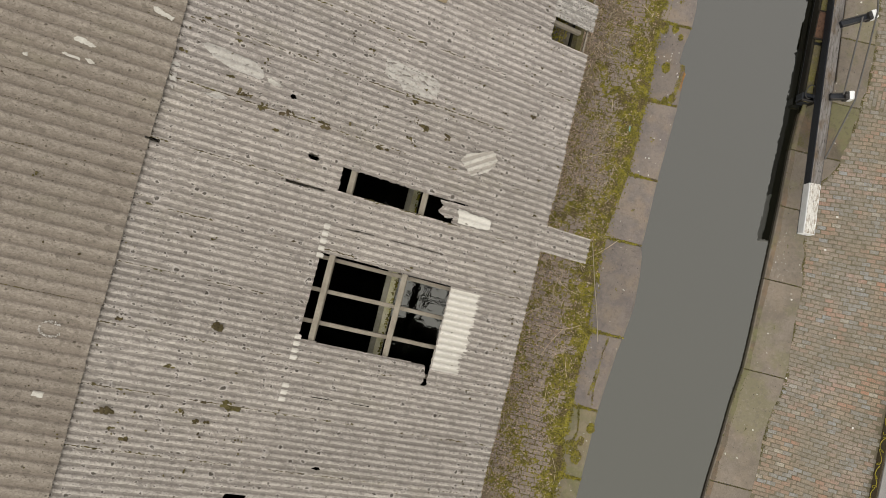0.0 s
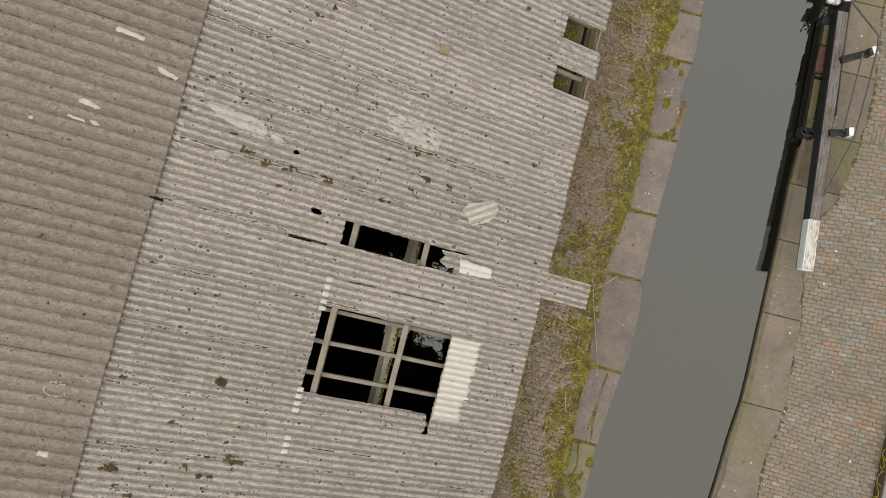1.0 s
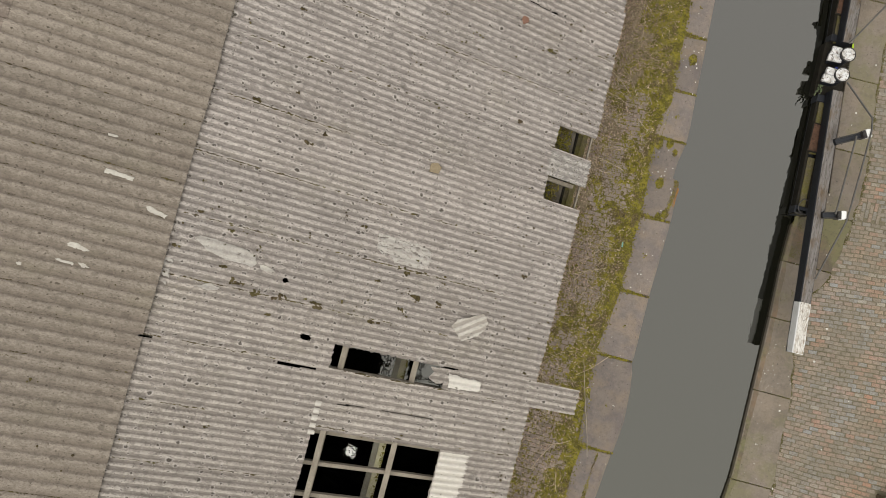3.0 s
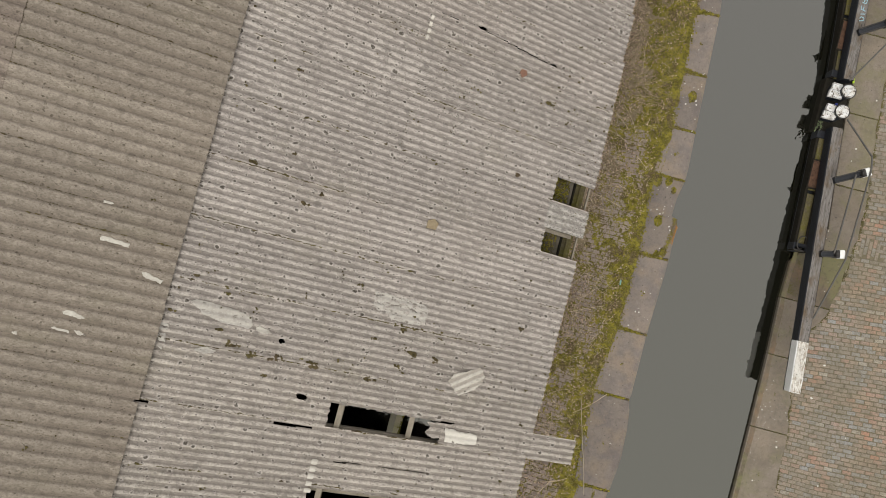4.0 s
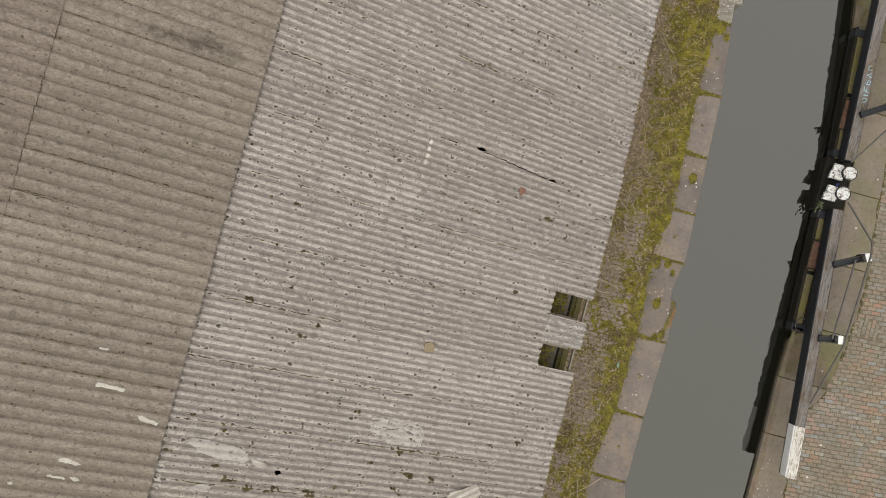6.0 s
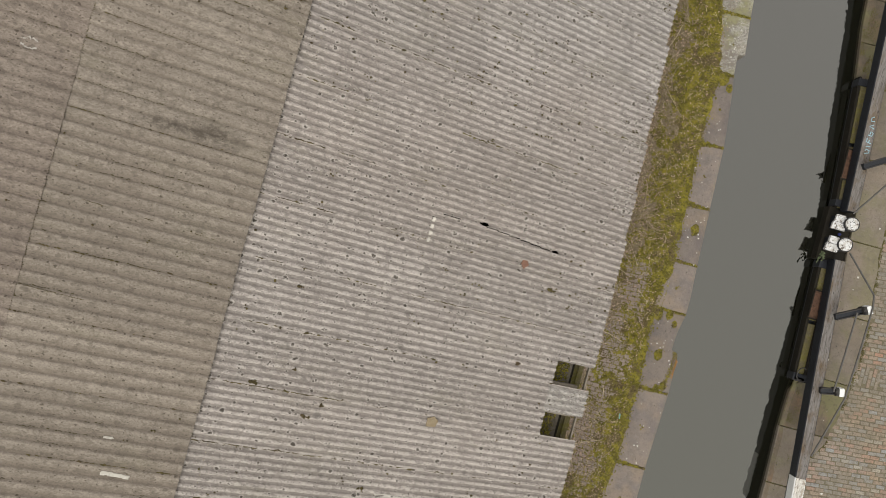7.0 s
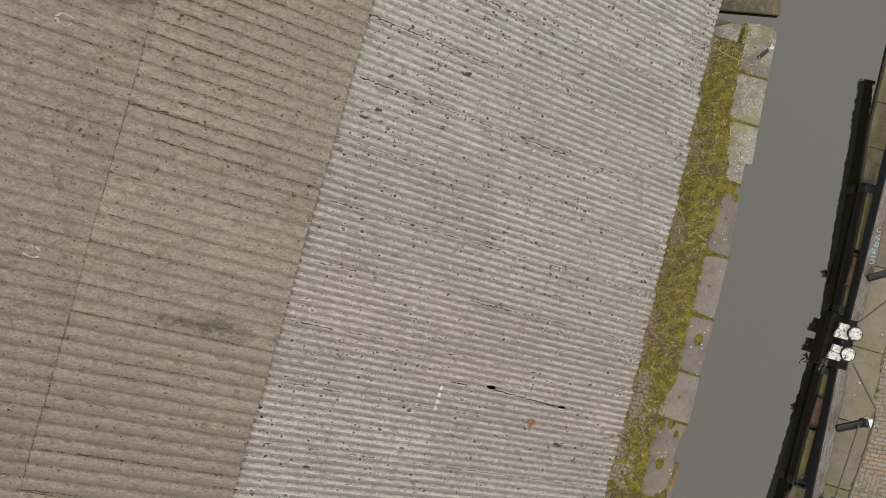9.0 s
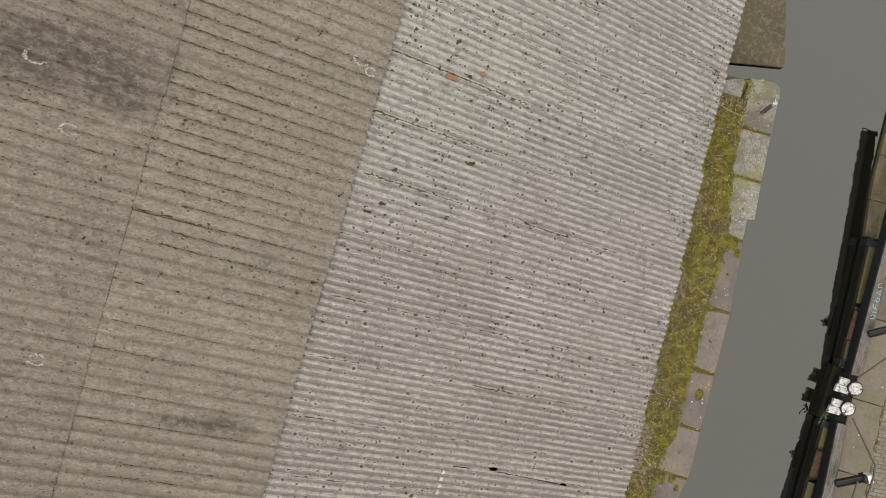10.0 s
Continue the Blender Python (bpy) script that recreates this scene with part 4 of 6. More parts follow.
def litter_blanket():
    du = dv = 0.045
    nu, nv = int(1.9 / du), int(27 / dv)
    verts, faces = [], []
    for j in range(nv + 1):
        for i in range(nu + 1):
            u, v = 1.0 + i * du, -9 + j * dv
            w = 1.0 - max(0.0, u - litter_edge(v)) / 0.60
            n = noise.fractal(Vector((u * 1.7 + 9, v * 1.2, 6.0)), 1.0, 2.0, 4)
            w -= 0.8 * max(0.0, min(1.0, (6.0 - v) / 1.5)) - 0.9 * max(0.0, min(1.0, (v - 9.0) / 0.8))
            z = -0.040 + 0.05 * max(-1.4, min(1.9, w)) + 0.075 * n + 0.045 * noise.noise(Vector((u * 7, v * 7, 4))) + 0.02 * noise.noise(Vector((u * 31, v * 31, 4)))
            verts.append((u, min(v, 17.5), max(-0.09, z)))
    for j in range(nv):
        for i in range(nu):
            a = j * (nu + 1) + i
            faces.append((a, a + 1, a + nu + 2, a + nu + 1))
    return tagged(from_lists("leaf_litter", verts, faces, M_LITTER, None, "", True), "brown dead leaf and grass litter along the eave", "litter", kind="stuff")


litter_blanket()


def lump_mesh(name, spots_, material, label, category, seed=1, long=1.0):
    """Many little domed lumps, each an uneven eight-sided cap: (x, y, z, radius, height)."""
    rng = random.Random(seed)
    verts, faces = [], []
    for x, y, z, r, h in spots_:
        k = len(verts)
        n = 7
        a0 = rng.uniform(0, 6)
        sx, sy = rng.uniform(0.7, 1.4) * long, rng.uniform(0.7, 1.2) / math.sqrt(long)
        for ring, (rad, hh) in enumerate(((1.0, 0.0), (0.62, 0.75))):
            for i in range(n):
                q = rad * r * rng.uniform(0.7, 1.25)
                a = a0 + 2 * math.pi * i / n
                verts.append((x + sx * q * math.cos(a), y + sy * q * math.sin(a), z + h * hh))
        verts.append((x, y, z + h))
        for i in range(n):
            j = (i + 1) % n
            faces.append((k + i, k + j, k + n + j, k + n + i))
            faces.append((k + n + i, k + n + j, k + 2 * n))
    return tagged(from_lists(name, verts, faces, material, None, "", True), label, category, kind="stuff")


def tufts():
    rng = random.Random(8)
    out = []
    for v in JOINTS[2:-1]:
        u0, u1 = interp(COPING_IN, v), interp(COPING_OUT, v)
        for k in range(330):
            f = rng.random() ** 1.7
            w = 0.025 + 0.12 * (1 - f) ** 3
            out.append((u0 + (u1 - u0) * f * rng.choice((1, 0.8)), v + rng.gauss(0, w * 0.6), -0.012, rng.uniform(0.010, 0.028), rng.uniform(0.014, 0.03)))
    for k in range(5200):
        v = rng.uniform(-9, 18)
        out.append((interp(COPING_IN, v) + rng.gauss(0.03, 0.06), v, -0.01, rng.uniform(0.008, 0.030), rng.uniform(0.012, 0.03)))
    for u, v, n, w in ((3.95, 10.05, 90, 0.13), (3.62, 7.74, 60, 0.14), (3.90, 7.80, 50, 0.11), (4.08, 7.60, 25, 0.08), (3.88, 6.75, 60, 0.13), (4.20, 6.02, 60, 0.11), (4.05, 5.92, 40, 0.09), (3.88, 8.5, 12, 0.04), (3.75, -3.0, 60, 0.18), (3.7, -4.6, 70, 0.2), (3.65, 13.95, 110, 0.16), (3.85, 13.75, 60, 0.09), (3.45, 14.0, 60, 0.14), (3.45, -2.3, 70, 0.2), (4.1, -2.45, 40, 0.12), (3.9, -3.2, 60, 0.16), (3.6, -3.55, 60, 0.18), (3.93, -2.8, 25, 0.1)):
        for k in range(6 * n):
            a, q = rng.uniform(0, 6.283), w * math.sqrt(rng.random()) * rng.uniform(0.75, 1.1)
            out.append((u + 0.8 * q * math.cos(a), v + 1.1 * q * math.sin(a), -0.008, rng.uniform(0.008, 0.024), rng.uniform(0.012, 0.028)))
    # moss along a crack and a broken stone edge
    for pts, n, w in (([(3.48, 8.93), (3.68, 8.64), (3.67, 8.40), (3.65, 8.11), (3.63, 7.80)], 230, 0.016), ([(4.29, 6.92), (4.30, 6.57), (4.25, 6.22), (4.14, 5.93)], 420, 0.05)):
        for k in range(n):
            i = rng.randrange(len(pts) - 1)
            f = rng.random()
            out.append((pts[i][0] + (pts[i + 1][0] - pts[i][0]) * f + rng.gauss(0, w * 0.6), pts[i][1] + (pts[i + 1][1] - pts[i][1]) * f + rng.gauss(0, 0.01), -0.007, rng.uniform(0.007, 0.020), rng.uniform(0.01, 0.024)))
    for k in range(170):
        f = rng.random()
        v = -0.05 - 1.6 * f
        out.append((3.94 + 0.04 * math.sin(5 * f) + rng.gauss(0, 0.018), v, -0.006, rng.uniform(0.006, 0.02), rng.uniform(0.01, 0.02)))
    for v0, v1 in zip(JOINTS[2:], JOINTS[3:]):
        v = (v0 + v1) / 2
        u = (interp(COPING_IN, v) + interp(COPING_OUT, v)) / 2 + 0.03
        for k in range(4):
            out.append((u + rng.gauss(0, 0.02), v + rng.gauss(0, 0.03), -0.005, rng.uniform(0.015, 0.03), 0.02))
    return out


lump_mesh("wall_moss", wall_top, M_MOSS, "moss on the wall head under the eave", "moss", 5)
def bank_growth():
    """Thin moss where the coping meets the pavers, in its joints and along the water's edge."""
    rng = random.Random(44)
    out = []
    for k in range(5200):
        v = rng.uniform(-7, 17)
        if noise.noise(Vector((1.0, v * 0.9, 3.0))) + 0.4 * noise.noise(Vector((2.0, v * 5, 3.0))) > -0.12:
            out.append((interp(R_IN, v) + rng.gauss(0.0, 0.03), v, BANK_Z - 0.004, rng.uniform(0.006, 0.018), rng.uniform(0.008, 0.02)))
    for v0 in RJ[1:-4]:
        for k in range(90):
            f = rng.random()
            out.append((interp(R_OUT, v0 - 0.05) * (1 - f) + interp(R_IN, v0) * f, v0 + rng.gauss(0, 0.012), BANK_Z + 0.012, rng.uniform(0.006, 0.016), rng.uniform(0.008, 0.018)))
    for k in range(2600):
        v = rng.uniform(-7, 6.9)
        if noise.noise(Vector((5.0, v * 0.6, 8.0))) + 0.3 * noise.noise(Vector((2.0, v * 6, 1.0))) > -0.25:
            out.append((interp(R_OUT, v) + 0.02 + abs(rng.gauss(0.0, 0.07)), v, BANK_Z + 0.014, rng.uniform(0.006, 0.018), rng.uniform(0.008, 0.016)))
    for k in range(3600):
        v = rng.uniform(15.1, 18.8) if rng.random() < 0.75 else rng.uniform(5.9, 7.0)
        u = interp(R_OUT, v) + 0.02 + abs(rng.gauss(0.0, 0.20))
        if u < interp(R_IN, v) and noise.noise(Vector((u * 4, v * 2.4, 8.0))) > 0.0:
            out.append((u, v, BANK_Z + 0.014, rng.uniform(0.006, 0.020), rng.uniform(0.008, 0.018)))
    for v0, v1 in zip(RJ[2:8], RJ[3:9]):
        for k in range(9):
            out.append(((interp(R_IN, (v0 + v1) / 2) + interp(R_OUT, (v0 + v1) / 2)) / 2 + rng.gauss(0, 0.015), (v0 + v1) / 2 + rng.gauss(0, 0.035), BANK_Z + 0.016, rng.uniform(0.008, 0.018), 0.012))
    return out


lump_mesh("edge_moss", bank_growth(), M_EDGE_MOSS, "thin dark moss along the coping edges", "moss", 20)
lump_mesh("moss_tuft", tufts(), M_MOSS, "small moss tufts in the stone joints", "moss", 4)


rng = random.Random(52)
orange_spots = [(4.365 - 0.02 * f + rng.gauss(0, 0.012), 6.75 - 0.5 * f, -0.008, rng.uniform(0.008, 0.02), rng.uniform(0.006, 0.014)) for f in [rng.random() for _ in range(170)]]
lump_mesh("orange_lichen", orange_spots, M_ORANGE_LICHEN, "orange lichen on a broken coping edge", "lichen", 33)


def straw(name, count, where, size, material, label, seed, wide=(0.0010, 0.0026), curl=0.22):
    """Bent dry blades lying on the ground."""
    rng = random.Random(seed)
    verts, faces = [], []
    for _ in range(count):
        u, v, z = where(rng)
        a = rng.uniform(0, 2 * math.pi)
        ln, w = rng.uniform(*size), rng.uniform(*wide)
        bend = rng.gauss(0, curl)
        k = len(verts)
        x, y = u, v
        zz = z
        for i in range(4):
            px, py = -math.sin(a) * w, math.cos(a) * w
            verts += [(x + px, y + py, zz), (x - px, y - py, zz + 0.002)]
            x += math.cos(a) * ln / 3
            y += math.sin(a) * ln / 3
            zz += rng.uniform(-0.01, 0.02)
            a += bend / 3
        for i in range(3):
            b = k + 2 * i
            faces.append((b, b + 2, b + 3, b + 1))
    return tagged(from_lists(name, verts, faces, material), label, "grass", kind="stuff")


def ground_top(u, v):
    moss = -0.036 + 0.08 * max(-0.5, min(0.9, moss_cover(u, v)))
    w = 1.0 - max(0.0, u - litter_edge(v)) / 0.60
    w -= 0.8 * max(0.0, min(1.0, (6.0 - v) / 1.5)) - 0.9 * max(0.0, min(1.0, (v - 9.0) / 0.8))
    litter = -0.040 + 0.05 * max(-1.4, min(1.9, w)) + 0.075 * noise.fractal(Vector((u * 1.7 + 9, v * 1.2, 6.0)), 1.0, 2.0, 4)
    return max(moss, litter, -0.012)


def near_eave(rng):
    while True:
        u, v = rng.uniform(1.2, 3.4), rng.uniform(-9, 17.5)
        w = math.exp(-max(0, u - litter_edge(v) + 0.10) / 0.50) * (1.0 if v < 13 else 0.6) + 0.12
        w *= 0.55 + 0.9 * noise.noise(Vector((u * 0.9, v * 0.6, 7)))
        if v < 1.6:
            w *= 0.7
        if rng.random() < w:
            return u, v, ground_top(u, v) + rng.uniform(0.008, 0.035)


def scattered_moss(count, seed):
    rng = random.Random(seed)
    out = []
    while len(out) < count:
        u, v = rng.uniform(1.2, 3.6), rng.uniform(-9, 17.4)
        if u > interp(COPING_IN, v) + 0.03:
            continue
        if v > 8.8 and u < interp(EAVE, v) + 0.75 and rng.random() < 0.8:
            continue
        w = 0.34 + 0.8 * noise.noise(Vector((u * 1.6, v * 1.1, 12))) + 0.5 * noise.noise(Vector((u * 5, v * 5, 2))) + (0.35 if v > 8.5 else -0.12 if v < 3 else 0.0) - 0.5 * max(0.0, 1.9 - u)
        if rng.random() < w:
            out.append((u, v, ground_top(u, v) - 0.008, rng.uniform(0.007, 0.022), rng.uniform(0.010, 0.026)))
    return out


lump_mesh("moss_clump", scattered_moss(26000, 15), M_MOSS, "loose cushions of olive moss on the setts", "moss", 16)
straw("leaf_bits", 23000, near_eave, (0.018, 0.045), M_LEAFBIT, "small brown dead leaf scraps on the moss", 9, (0.005, 0.013), 0.6)
straw("dead_grass", 15000, near_eave, (0.05, 0.19), M_STRAW, "dead straw-coloured grass litter along the eave", 3, (0.0014, 0.0034), 0.45)
straw("dead_stalk", 200, near_eave, (0.4, 1.0), M_STRAW, "long pale dry stalks lying on moss", 4, (0.003, 0.006), 0.7)

M_CORD = mottled("pale_cord", (0.36, 0.31, 0.24), (0.30, 0.25, 0.19), (0.42, 0.37, 0.29), 6, 40)
cord = tube([(3.10, 1.97, 0.045), (3.18, 1.70, 0.05), (3.29, 1.31, 0.045), (3.41, 0.90, 0.035), (3.54, 0.51, 0.022), (3.66, 0.10, 0.016), (3.78, -0.37, 0.014)], 0.010, 6)
tagged(link_bm("cord", cord, M_CORD), "thin pale cord lying over moss and coping", "cord")

# ---- gates on the right bank ----
def taper_bar(p, q, w0, w1, h, bevel=0.02):
    bm = bmesh.new()
    p, q = Vector(p), Vector(q)
    d = (q - p).normalized()
    side = Vector((0, 0, 1)).cross(d).normalized()
    rings = []
    rng = random.Random(2)
    n = 9
    for i in range(n + 1):
        f = i / n
        w, o, b = w0 + (w1 - w0) * f, p.lerp(q, f), bevel * rng.uniform(0.7, 1.4)
        ring = [(-w / 2 + b, 0), (w / 2 - b, 0), (w / 2, -b), (w / 2, -h + b), (w / 2 - b, -h), (-w / 2 + b, -h), (-w / 2, -h + b), (-w / 2, -b)]
        rings.append([bm.verts.new(o + side * x + Vector((0, 0, z))) for x, z in ring])
    for a, b_ in zip(rings, rings[1:]):
        for i in range(8):
            bm.faces.new((a[i], b_[i], b_[(i + 1) % 8], a[(i + 1) % 8]))
    bm.faces.new(rings[0])
    bm.faces.new(rings[-1][::-1])
    bmesh.ops.recalc_face_normals(bm, faces=bm.faces)
    return bm


def top_skin(p, q, w0, w1, lift):
    """The worn upper face of a beam, a thin board a little proud of it."""
    return taper_bar(Vector(p) + Vector((0, 0, lift)), Vector(q) + Vector((0, 0, lift)), w0, w1, 0.02, 0.004)


def balance_beam(name, tip, heel, white, label):
    root = tagged(new(name), label, "balance beam", group="gate balance beams")
    tip, heel = Vector(tip), Vector(heel)
    d = (heel - tip).normalized()
    cut = tip + d * white
    part("beam", taper_bar(cut, heel, 0.285, 0.30, 0.32), M_BLACK, root)
    part("worn_top", top_skin(cut, heel, 0.245, 0.26, 0.004), M_WORN, root, "bare weathered timber top")
    if white:
        part("painted_end", taper_bar(tip, cut, 0.28, 0.285, 0.30), M_WHITE, root, "white painted beam end")
        # black strip along the underside of the white end
        drop = Vector((0, 0, -0.29))
        part("end_underside", taper_bar(tip + drop, cut + drop, 0.278, 0.283, 0.04), M_BLACK, root, "black underside of the white end")
        part("worn_end_top", top_skin(tip + d * 0.01, cut, 0.24, 0.245, 0.004), M_WHITE_WORN, root, "flaking white paint")
    return root


balance_beam("balance_beam", (8.125, 3.45, 0.22), (7.86, 10.32, -0.30), 1.28, "black lock-gate balance beam with white end and worn top")
beam_b = balance_beam("balance_beam", (7.25, 18.25, 0.12), (7.82, 11.62, -0.30), 0.0, "black lock-gate balance beam beside the canal")
part("end_handle", tube([(7.17, 18.23, 0.1), (7.17, 18.37, 0.17), (7.33, 18.37, 0.17), (7.33, 18.23, 0.1)], 0.018), M_WHITE, beam_b)


M_BLUE = mottled("pale_blue_spray_paint", (0.36, 0.55, 0.62), (0.30, 0.47, 0.55), (0.2, 0.3, 0.33), 7, 40)
# a short scrawl of hooks and bars along the beam top: (along, across) in each mark
rng = random.Random(14)
MARKS = (((0, -0.06), (0.03, 0.05), (0.09, 0.06), (0.11, -0.02), (0.06, -0.05)), ((0.17, -0.05), (0.19, 0.06)), ((0.26, 0.06), (0.28, -0.06), (0.37, -0.05)), ((0.27, 0.0), (0.34, 0.01)),
         ((0.45, -0.06), (0.44, 0.05), (0.52, 0.06), (0.54, 0.0), (0.47, -0.01)), ((0.62, 0.06), (0.66, -0.06), (0.71, 0.05)), ((0.80, 0.05), (0.78, -0.04), (0.86, -0.06), (0.90, 0.02)))
for mark in MARKS:
    pts = []
    for along, across in mark:
        v = 13.12 + along * 1.05
        f = (v - 11.62) / 6.63
        pts.append((7.84 - 0.57 * f + across * rng.uniform(0.8, 1.15), v, -0.30 + 0.42 * f + 0.006))
    part("scrawl", tube(pts, 0.012, 5), M_BLUE, beam_b, "pale blue scrawl")


def gate_leaf(v0, v1, plate0, plate1, u0, u1, label):
    """A gate folded back against the wall; u0 and u1 are its canal face at v0 and v1."""
    root = tagged(new("lock_gate"), label, "lock gate", group="lock gates folded back")

    def at(u, v, z):
        return (u0 + (u1 - u0) * (v - v0) / (v1 - v0) + u, v, z)
    for off, w, z in ((0.08, 0.07, -0.64), (0.35, 0.10, -0.62)):
        part("top_rail", bar(at(off, v0, z), at(off, v1, z), w, 0.24, 0.012, 0.004, int(off * 50)), M_GATE, root)
    n = 2
    for i in range(n):
        a, b = v0 + (v1 - v0) * i / n, v0 + (v1 - v0) * (i + 0.94) / n
        part("walk_plank", bar(at(0.22, a, -0.645), at(0.22, b, -0.645), 0.19, 0.05, 0.006, 0.003, i), M_WALKPLANK, root, "damp mossy plank")
    part("skin", bar(at(0.23, v0, -0.72), at(0.23, v1, -0.72), 0.30, 1.9), M_BLACK, root)
    pm = bmesh.new()
    box(pm, (0.04, plate0, -0.60), (0.50, plate1, -0.57), 0.006)
    ob = part("rusted_plate", pm, M_RUST, root, "rust-brown steel deck plate")
    rim = bmesh.new()
    for lo, hi in (((0.03, plate0 - 0.02), (0.50, plate0 + 0.02)), ((0.03, plate1 - 0.02), (0.50, plate1 + 0.02)), ((0.03, plate0 + 0.03), (0.06, plate1 - 0.03)), ((0.46, plate0 + 0.03), (0.50, plate1 - 0.03))):
        box(rim, (*lo, -0.60), (*hi, -0.562), 0.004)
    part("plate_rim", rim, M_GATE, ob, "dark edge bars of the plate")
    ob.location = (u0 + (u1 - u0) * ((plate0 + plate1) / 2 - v0) / (v1 - v0), 0, 0)
    for v in (v0 + 0.12, v1 - 0.15):
        bm = bmesh.new()
        box(bm, (0.02, v - 0.09, -0.9), (0.42, v + 0.09, -0.60), 0.012)
        ob = part("iron_strap", bm, M_BLACK, root)
        ob.location = (u0 + (u1 - u0) * (v - v0) / (v1 - v0), 0, 0)
    return root


# black fill added for the shade beside the beam and between the posts
bm = bmesh.new()
box(bm, (7.95, 7.10, -1.7), (8.46, 15.0, -0.93), 0.01)
box(bm, (7.46, 10.28, -1.7), (7.94, 11.72, -0.72), 0.03)
tagged(link_bm("gate_recess_fill", bm, M_GATE), "added black fill for the shaded gaps in the gate recess", "wall", kind="structure")
gate_leaf(7.02, 10.30, 8.70, 9.45, 7.61, 7.50, "dark timber lock gate with rusted deck plate")
gate_leaf(11.70, 15.20, 12.45, 13.25, 7.50, 7.24, "dark timber lock gate lying against the wall")


def heel_post(c, plate_lo, plate_hi, label):
    root = tagged(new("heel_post"), label, "gate post", group="white-topped gate heel posts")
    u, v, z = c
    rng = random.Random(int(v * 10))
    rings = []
    bm = bmesh.new()
    for zz, r in ((z - 0.07, 0.165), (z - 0.05, 0.166), (z - 0.02, 0.172), (z, 0.155), (z + 0.012, 0.06)):
        rings.append([bm.verts.new((u + r * math.cos(a) * (1 + 0.06 * math.sin(3 * a + v)), v + r * math.sin(a) * (1 + 0.05 * math.cos(2 * a)), zz + (rng.uniform(-0.01, 0.01) if zz > z - 0.05 else 0)))
                      for a in [2 * math.pi * k / 16 for k in range(16)]])
    for a, b in zip(rings, rings[1:]):
        for k in range(16):
            bm.faces.new((a[k], a[(k + 1) % 16], b[(k + 1) % 16], b[k]))
    bm.faces.new(rings[-1])
    post = part("post", bm, M_CRACKED, root, "cracked white painted post top")
    shaft = bmesh.new()
    bmesh.ops.create_cone(shaft, cap_ends=True, segments=20, radius1=0.175, radius2=0.168, depth=2.2, matrix=Matrix.Translation((u, v, z - 0.06 - 1.1)))
    part("shaft", shaft, M_BLACK, root)
    ring = [(u + 0.182 * math.cos(a), v + 0.182 * math.sin(a), z - 0.03) for a in [2 * math.pi * k / 20 for k in range(21)]]
    part("iron_collar", tube(ring, 0.015, 6), M_IRON, post)
    zp = -0.34
    for j in range(2):
        a, b = plate_lo[1] + (plate_hi[1] - plate_lo[1]) * j / 2 + 0.004, plate_lo[1] + (plate_hi[1] - plate_lo[1]) * (j + 1) / 2 - 0.004
        notch = plate_hi[0] - 0.06 * rng.random()
        outline = [(plate_lo[0] + 0.05 * j, a), (plate_lo[0] + 0.17, a), (notch, a), (plate_hi[0], (a + b) / 2), (notch - 0.03, b), (plate_lo[0] + 0.20, b), (plate_lo[0] + 0.05 * j + 0.02, b)]
        part("anchor_block", prism(outline, zp - 0.07, zp + rng.uniform(-0.012, 0.012), 0.015), M_CRACKED, root, "cracked white painted block")
    bm = bmesh.new()
    box(bm, (plate_lo[0] + 0.14, plate_lo[1] + 0.05, -1.6), (plate_hi[0] + 0.06, plate_hi[1] - 0.01, zp - 0.05), 0.02)
    part("anchor_bed", bm, M_BLACK, root)
    return root


def cracked_material():
    """White paint, flaked and cracked along short uneven checks."""
    m, nt, b = mat_base("cracked_white_paint")
    p = world_pos(nt)
    c = mix(nt, ramp(nt, noise_fac(nt, p, 9, 4), 0.45, 0.65), (0.66, 0.66, 0.66), (0.50, 0.47, 0.43))
    line = mathn(nt, "ABSOLUTE", mathn(nt, "SUBTRACT", noise_fac(nt, p, 5.5, 3, 0.6), 0.5))
    crack = mathn(nt, "MULTIPLY", ramp(nt, line, 0.016, 0.006), ramp(nt, noise_fac(nt, p, 4.0, 2), 0.42, 0.50))
    c = mix(nt, crack, c, (0.04, 0.038, 0.035))
    c = mix(nt, ramp(nt, noise_fac(nt, p, 12, 5, 0.75), 0.55, 0.60), c, (0.12, 0.095, 0.075))
    nt.links.new(c, b.inputs["Base Color"])
    b.inputs["Roughness"].default_value = 0.75
    bump(nt, b, noise_fac(nt, p, 20, 4), 0.4, 0.008)
    return m


M_CRACKED = cracked_material()
heel_post((7.87, 11.29, -0.22), (7.43, 11.08), (7.80, 11.48), "white-topped gate heel post with iron collar")
heel_post((7.84, 10.74, -0.22), (7.41, 10.50), (7.77, 10.90), "white-topped gate heel post with iron collar")


